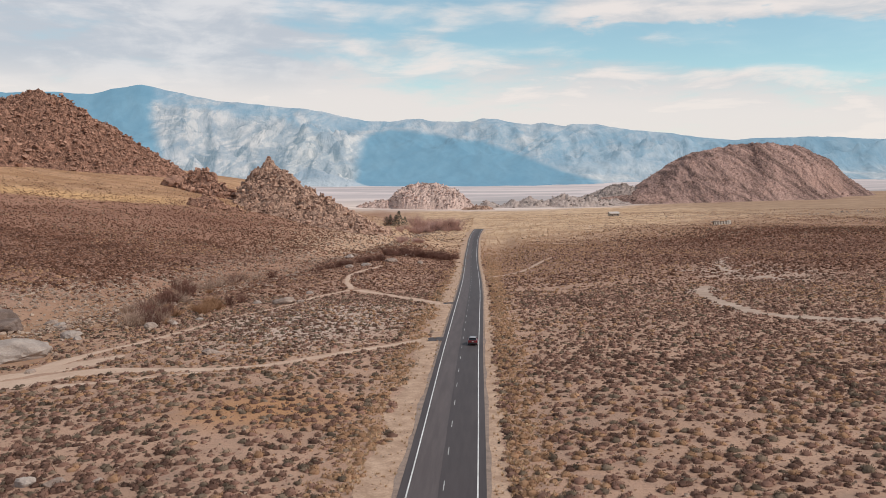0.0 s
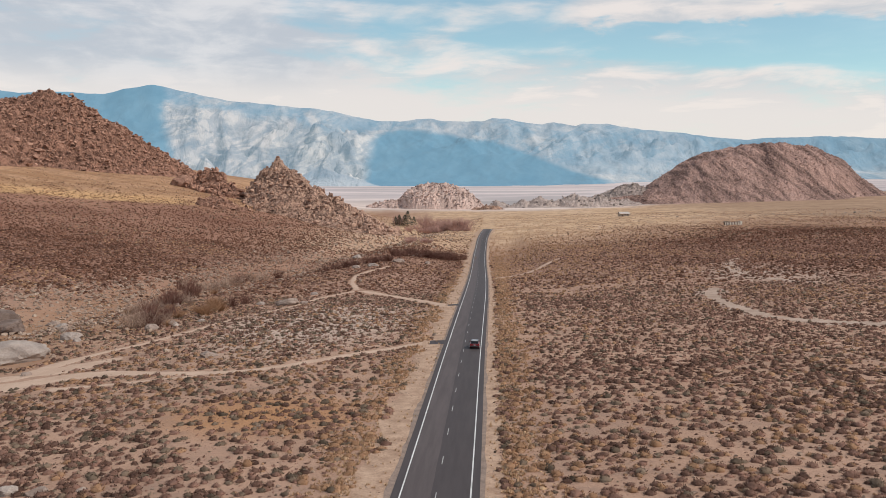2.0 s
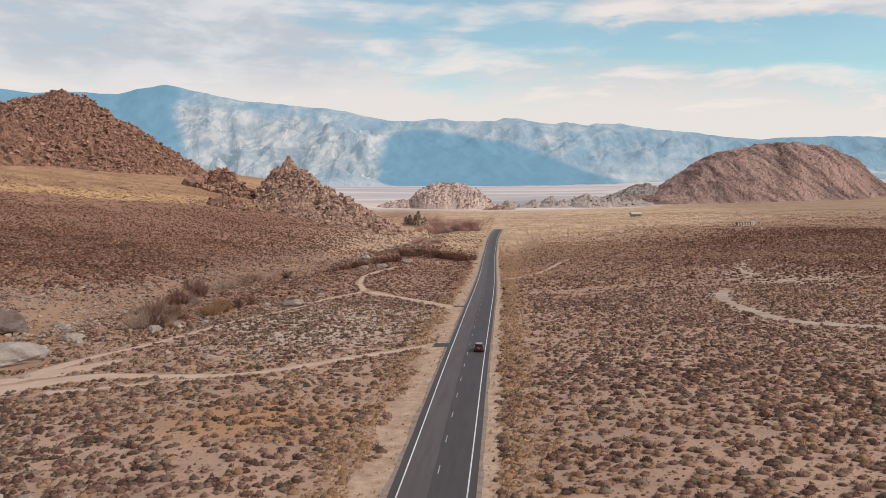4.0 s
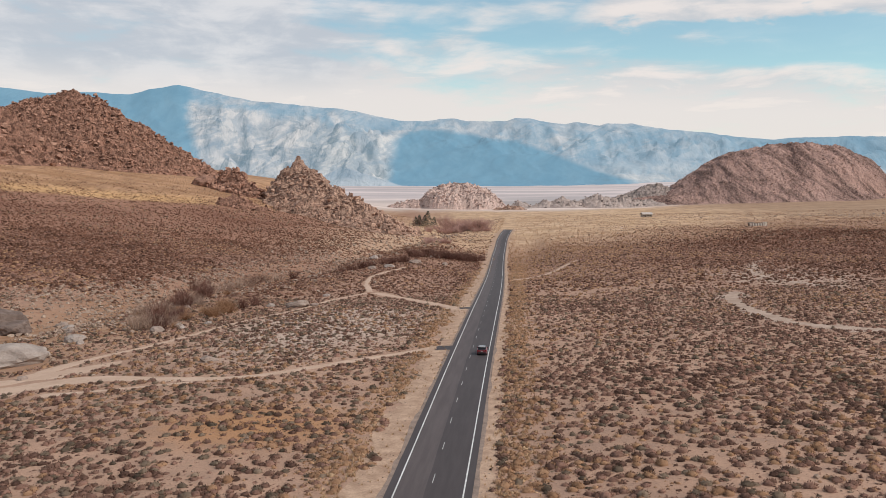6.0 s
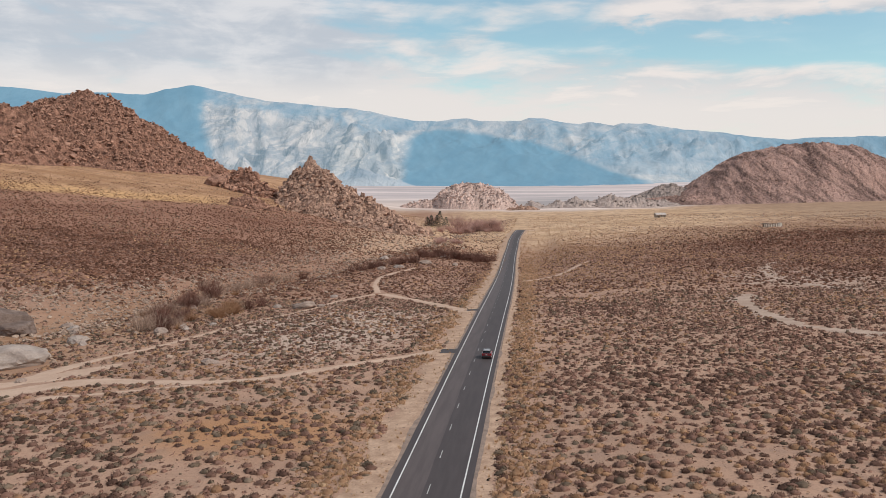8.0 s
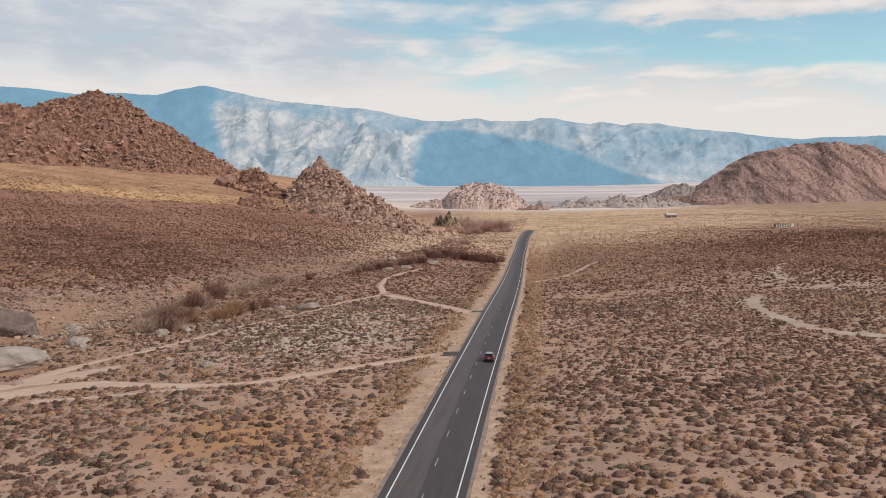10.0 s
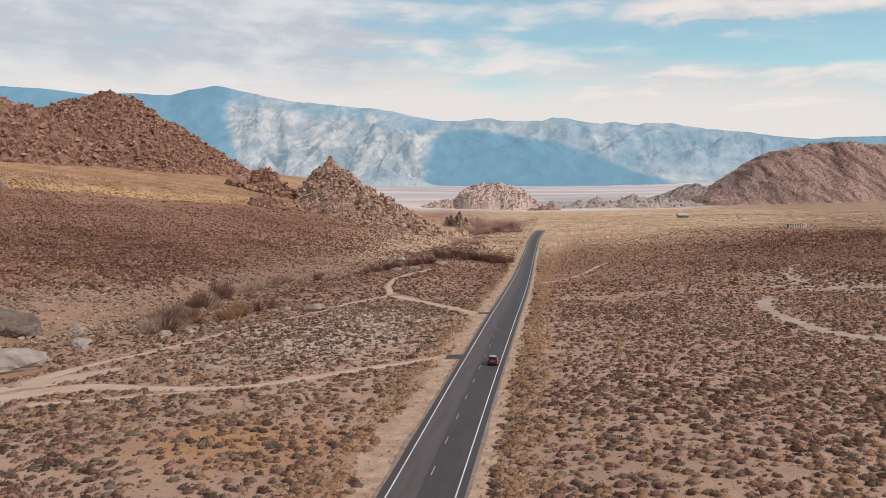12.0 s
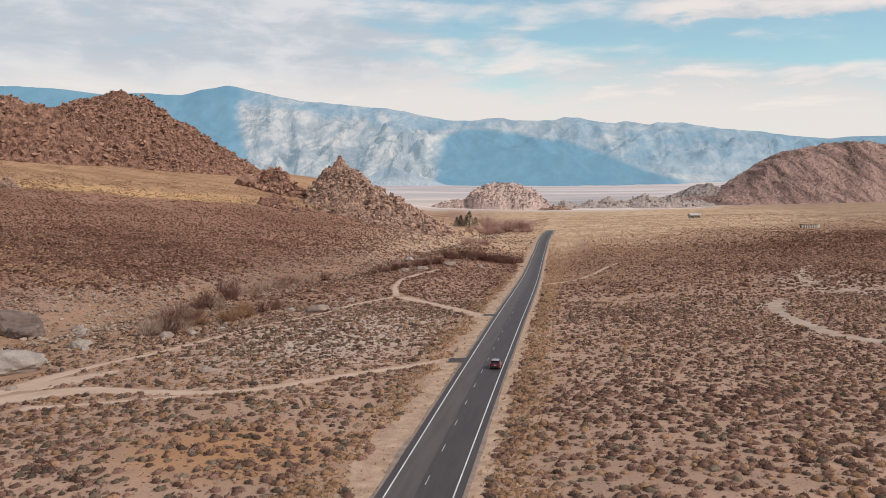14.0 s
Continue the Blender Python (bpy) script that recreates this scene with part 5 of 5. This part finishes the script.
def loft(sections):
    """A skin through closed rings of points."""
    bm = bmesh.new()
    rings = [[bm.verts.new(p) for p in ring] for ring in sections]
    m = len(rings[0])
    for a, b in zip(rings, rings[1:]):
        for i in range(m):
            bm.faces.new((a[i], a[(i + 1) % m], b[(i + 1) % m], b[i]))
    bm.faces.new(rings[0][::-1])
    bm.faces.new(rings[-1])
    bmesh.ops.recalc_face_normals(bm, faces=bm.faces)
    for f in bm.faces:
        f.smooth = True
    return bm


def box(cx, cy, cz, w, d, h, bevel=0.0):
    bm = bmesh.new()
    bmesh.ops.create_cube(bm, size=1.0)
    bmesh.ops.scale(bm, verts=bm.verts, vec=(w, d, h))
    bmesh.ops.translate(bm, verts=bm.verts, vec=(cx, cy, cz))
    if bevel:
        bmesh.ops.bevel(bm, geom=bm.edges[:], offset=bevel, segments=2, affect="EDGES")
    return bm


def ring_of(y, half, low, high, soft=0.12):
    """A rounded upright ring at y, half as wide as the car."""
    pts = []
    for sx, sz in ((1, -1), (1, 1), (-1, 1), (-1, -1)):
        cx, cz = sx * (half - soft), (low + soft if sz < 0 else high - soft)
        start = {(1, -1): -90, (1, 1): 0, (-1, 1): 90, (-1, -1): 180}[(sx, sz)]
        for k in range(4):
            a = radians(start + 30 * k)
            pts.append((cx + soft * math.cos(a), y, cz + soft * math.sin(a)))
    return pts


def make_car(x, y):
    car = new("car")
    slope = math.degrees(math.atan(float(land(0, y + 2) - land(0, y - 2)) / 4))
    car.matrix_basis = pose(x, y, float(land(x, y)) + 0.10, slope)
    part("body", loft([ring_of(-2.22, 0.78, 0.36, 0.85), ring_of(-2.1, 0.88, 0.28, 1.0), ring_of(-1.3, 0.92, 0.24, 1.04), ring_of(0.6, 0.92, 0.24, 1.0), ring_of(1.6, 0.89, 0.26, 0.92), ring_of(2.1, 0.82, 0.3, 0.78), ring_of(2.25, 0.7, 0.38, 0.68)]), CAR_RED, car, "dark red body")
    part("cabin", loft([ring_of(-2.0, 0.72, 0.96, 1.08, 0.05), ring_of(-1.65, 0.74, 0.96, 1.48, 0.08), ring_of(-0.4, 0.74, 0.96, 1.56, 0.1), ring_of(0.35, 0.73, 0.94, 1.5, 0.1), ring_of(1.15, 0.68, 0.92, 1.0, 0.03)]), GLASS_DARK, car, "tinted windows")
    part("roof", loft([ring_of(-1.78, 0.66, 1.47, 1.52, 0.02), ring_of(-1.2, 0.68, 1.52, 1.59, 0.03), ring_of(-0.2, 0.68, 1.53, 1.60, 0.03), ring_of(0.4, 0.64, 1.49, 1.54, 0.02)]), CAR_ROOF, car, "pale roof")
    part("tailgate", box(0, -2.16, 0.82, 1.36, 0.14, 0.34, 0.04), CAR_RED, car)
    part("rear_window", box(0, -1.86, 1.24, 1.2, 0.05, 0.34, 0.02), GLASS_DARK, car)
    part("bumper", box(0, -2.24, 0.48, 1.66, 0.2, 0.24, 0.06), TRIM, car, "black rear bumper")
    part("number_plate", box(0, -2.245, 0.80, 0.34, 0.02, 0.16), PLATE, car, "pale plate")
    for sx in (-1, 1):
        part("tail_light", box(sx * 0.74, -2.17, 0.90, 0.22, 0.16, 0.26, 0.04), TAIL_RED, car, "red tail light")
        part("headlight", box(sx * 0.66, 2.13, 0.66, 0.3, 0.14, 0.14, 0.03), PLATE, car)
        part("wing_mirror", box(sx * 0.98, 0.75, 1.04, 0.2, 0.12, 0.15, 0.04), CAR_RED, car)
        part("roof_rail", box(sx * 0.60, -0.7, 1.63, 0.05, 1.7, 0.05, 0.015), TRIM, car)
        for wy in (-1.38, 1.36):
            bm = bmesh.new()
            bmesh.ops.create_cone(bm, cap_ends=True, segments=24, radius1=0.33, radius2=0.33, depth=0.22)
            bmesh.ops.bevel(bm, geom=bm.edges[:], offset=0.03, segments=1, affect="EDGES")
            bmesh.ops.rotate(bm, verts=bm.verts, matrix=Matrix.Rotation(radians(90), 3, "Y"))
            bmesh.ops.translate(bm, verts=bm.verts, vec=(sx * 0.82, wy, 0.33))
            wheel = part("wheel", bm, RUBBER, car)
            bm = bmesh.new()
            bmesh.ops.create_cone(bm, cap_ends=True, segments=16, radius1=0.21, radius2=0.18, depth=0.05)
            bmesh.ops.rotate(bm, verts=bm.verts, matrix=Matrix.Rotation(radians(90 * sx), 3, "Y"))
            bmesh.ops.translate(bm, verts=bm.verts, vec=(sx * 0.94, wy, 0.33))
            part("rim", bm, ALLOY, wheel, "alloy rim")
    tagged(car, "dark red hatchback with a pale roof on the road", "car")


make_car(1.75, 170.2)

# ---- shed and cabin out on the plain ----
TIMBER = grainy("bleached_timber", (0.30, 0.24, 0.19), (0.52, 0.44, 0.36), 2.0, 0.3, 0.9, 0.4, 0.03)
WHITEWASH = grainy("whitewash", (0.62, 0.54, 0.46), (0.80, 0.73, 0.65), 2.0, 0.3, 0.9, 0.3, 0.03)
TIN = grainy("weathered_tin", (0.44, 0.38, 0.33), (0.66, 0.58, 0.52), 2.0, 0.3, 0.75, 0.3, 0.03)
DARK_BOARD = grainy("dark_boards", (0.08, 0.055, 0.045), (0.16, 0.11, 0.085), 1.0, 0.2, 0.9, 0.3, 0.03)


def place_on(ob, x, y, turn):
    ob.matrix_basis = pose(x, y, float(land(x, y)) - 0.05, 0, 0, turn)


shed = new("open_shed")
place_on(shed, 212, 757, 28)
# unseen dark wall, added so that the gaps between the posts look dark
part("back_wall", box(0, 1.8, 1.4, 17.5, 0.2, 2.8), DARK_BOARD, shed, "dark back wall added behind the posts")
for i in range(10):
    part("post", box(-8.4 + 1.78 * i, -0.2, 1.4, 0.75, 0.35, 2.8 - 0.12 * (i % 3), 0.05), WHITEWASH, shed, "whitewashed post")
part("end_wall", box(9.2, 1.3, 1.6, 1.9, 3.2, 3.2, 0.05), WHITEWASH, shed, "whitewashed end wall")
bm = box(-4.6, 3.4, 3.0, 7.0, 4.2, 0.18)
bmesh.ops.rotate(bm, verts=bm.verts, cent=(-4.6, 3.4, 3.0), matrix=Matrix.Rotation(radians(-14), 3, "X"))
part("roof", bm, TIN, shed, "sagging grey tin roof")
tagged(shed, "low ruined shed with a row of white posts", "shed")

cabin = new("cabin")
place_on(cabin, 157, 1015, 12)
part("wall", box(0, 0, 1.7, 11.5, 7.0, 3.4), TIMBER, cabin, "weathered timber wall")
part("door", box(-2.6, -3.53, 1.1, 1.8, 0.1, 2.2), DARK_BOARD, cabin, "dark doorway boards")
for wx in (-4.6, 0.6, 3.4):
    pane = part("window", box(wx, -3.53, 1.8, 1.3, 0.08, 1.1), GLASS_DARK, cabin)
    part("sill", box(wx, -3.58, 1.2, 1.5, 0.16, 0.1), WHITEWASH, pane)
for sy, tilt in ((-1, 26), (1, -26)):
    bm = box(0, sy * 2.1, 4.25, 12.6, 4.9, 0.16)
    bmesh.ops.rotate(bm, verts=bm.verts, cent=(0, sy * 2.1, 4.25), matrix=Matrix.Rotation(radians(tilt), 3, "X"))
    part("roof", bm, TIN, cabin, "pale tin roof")
tagged(cabin, "small timber cabin with a pale tin roof", "cabin")
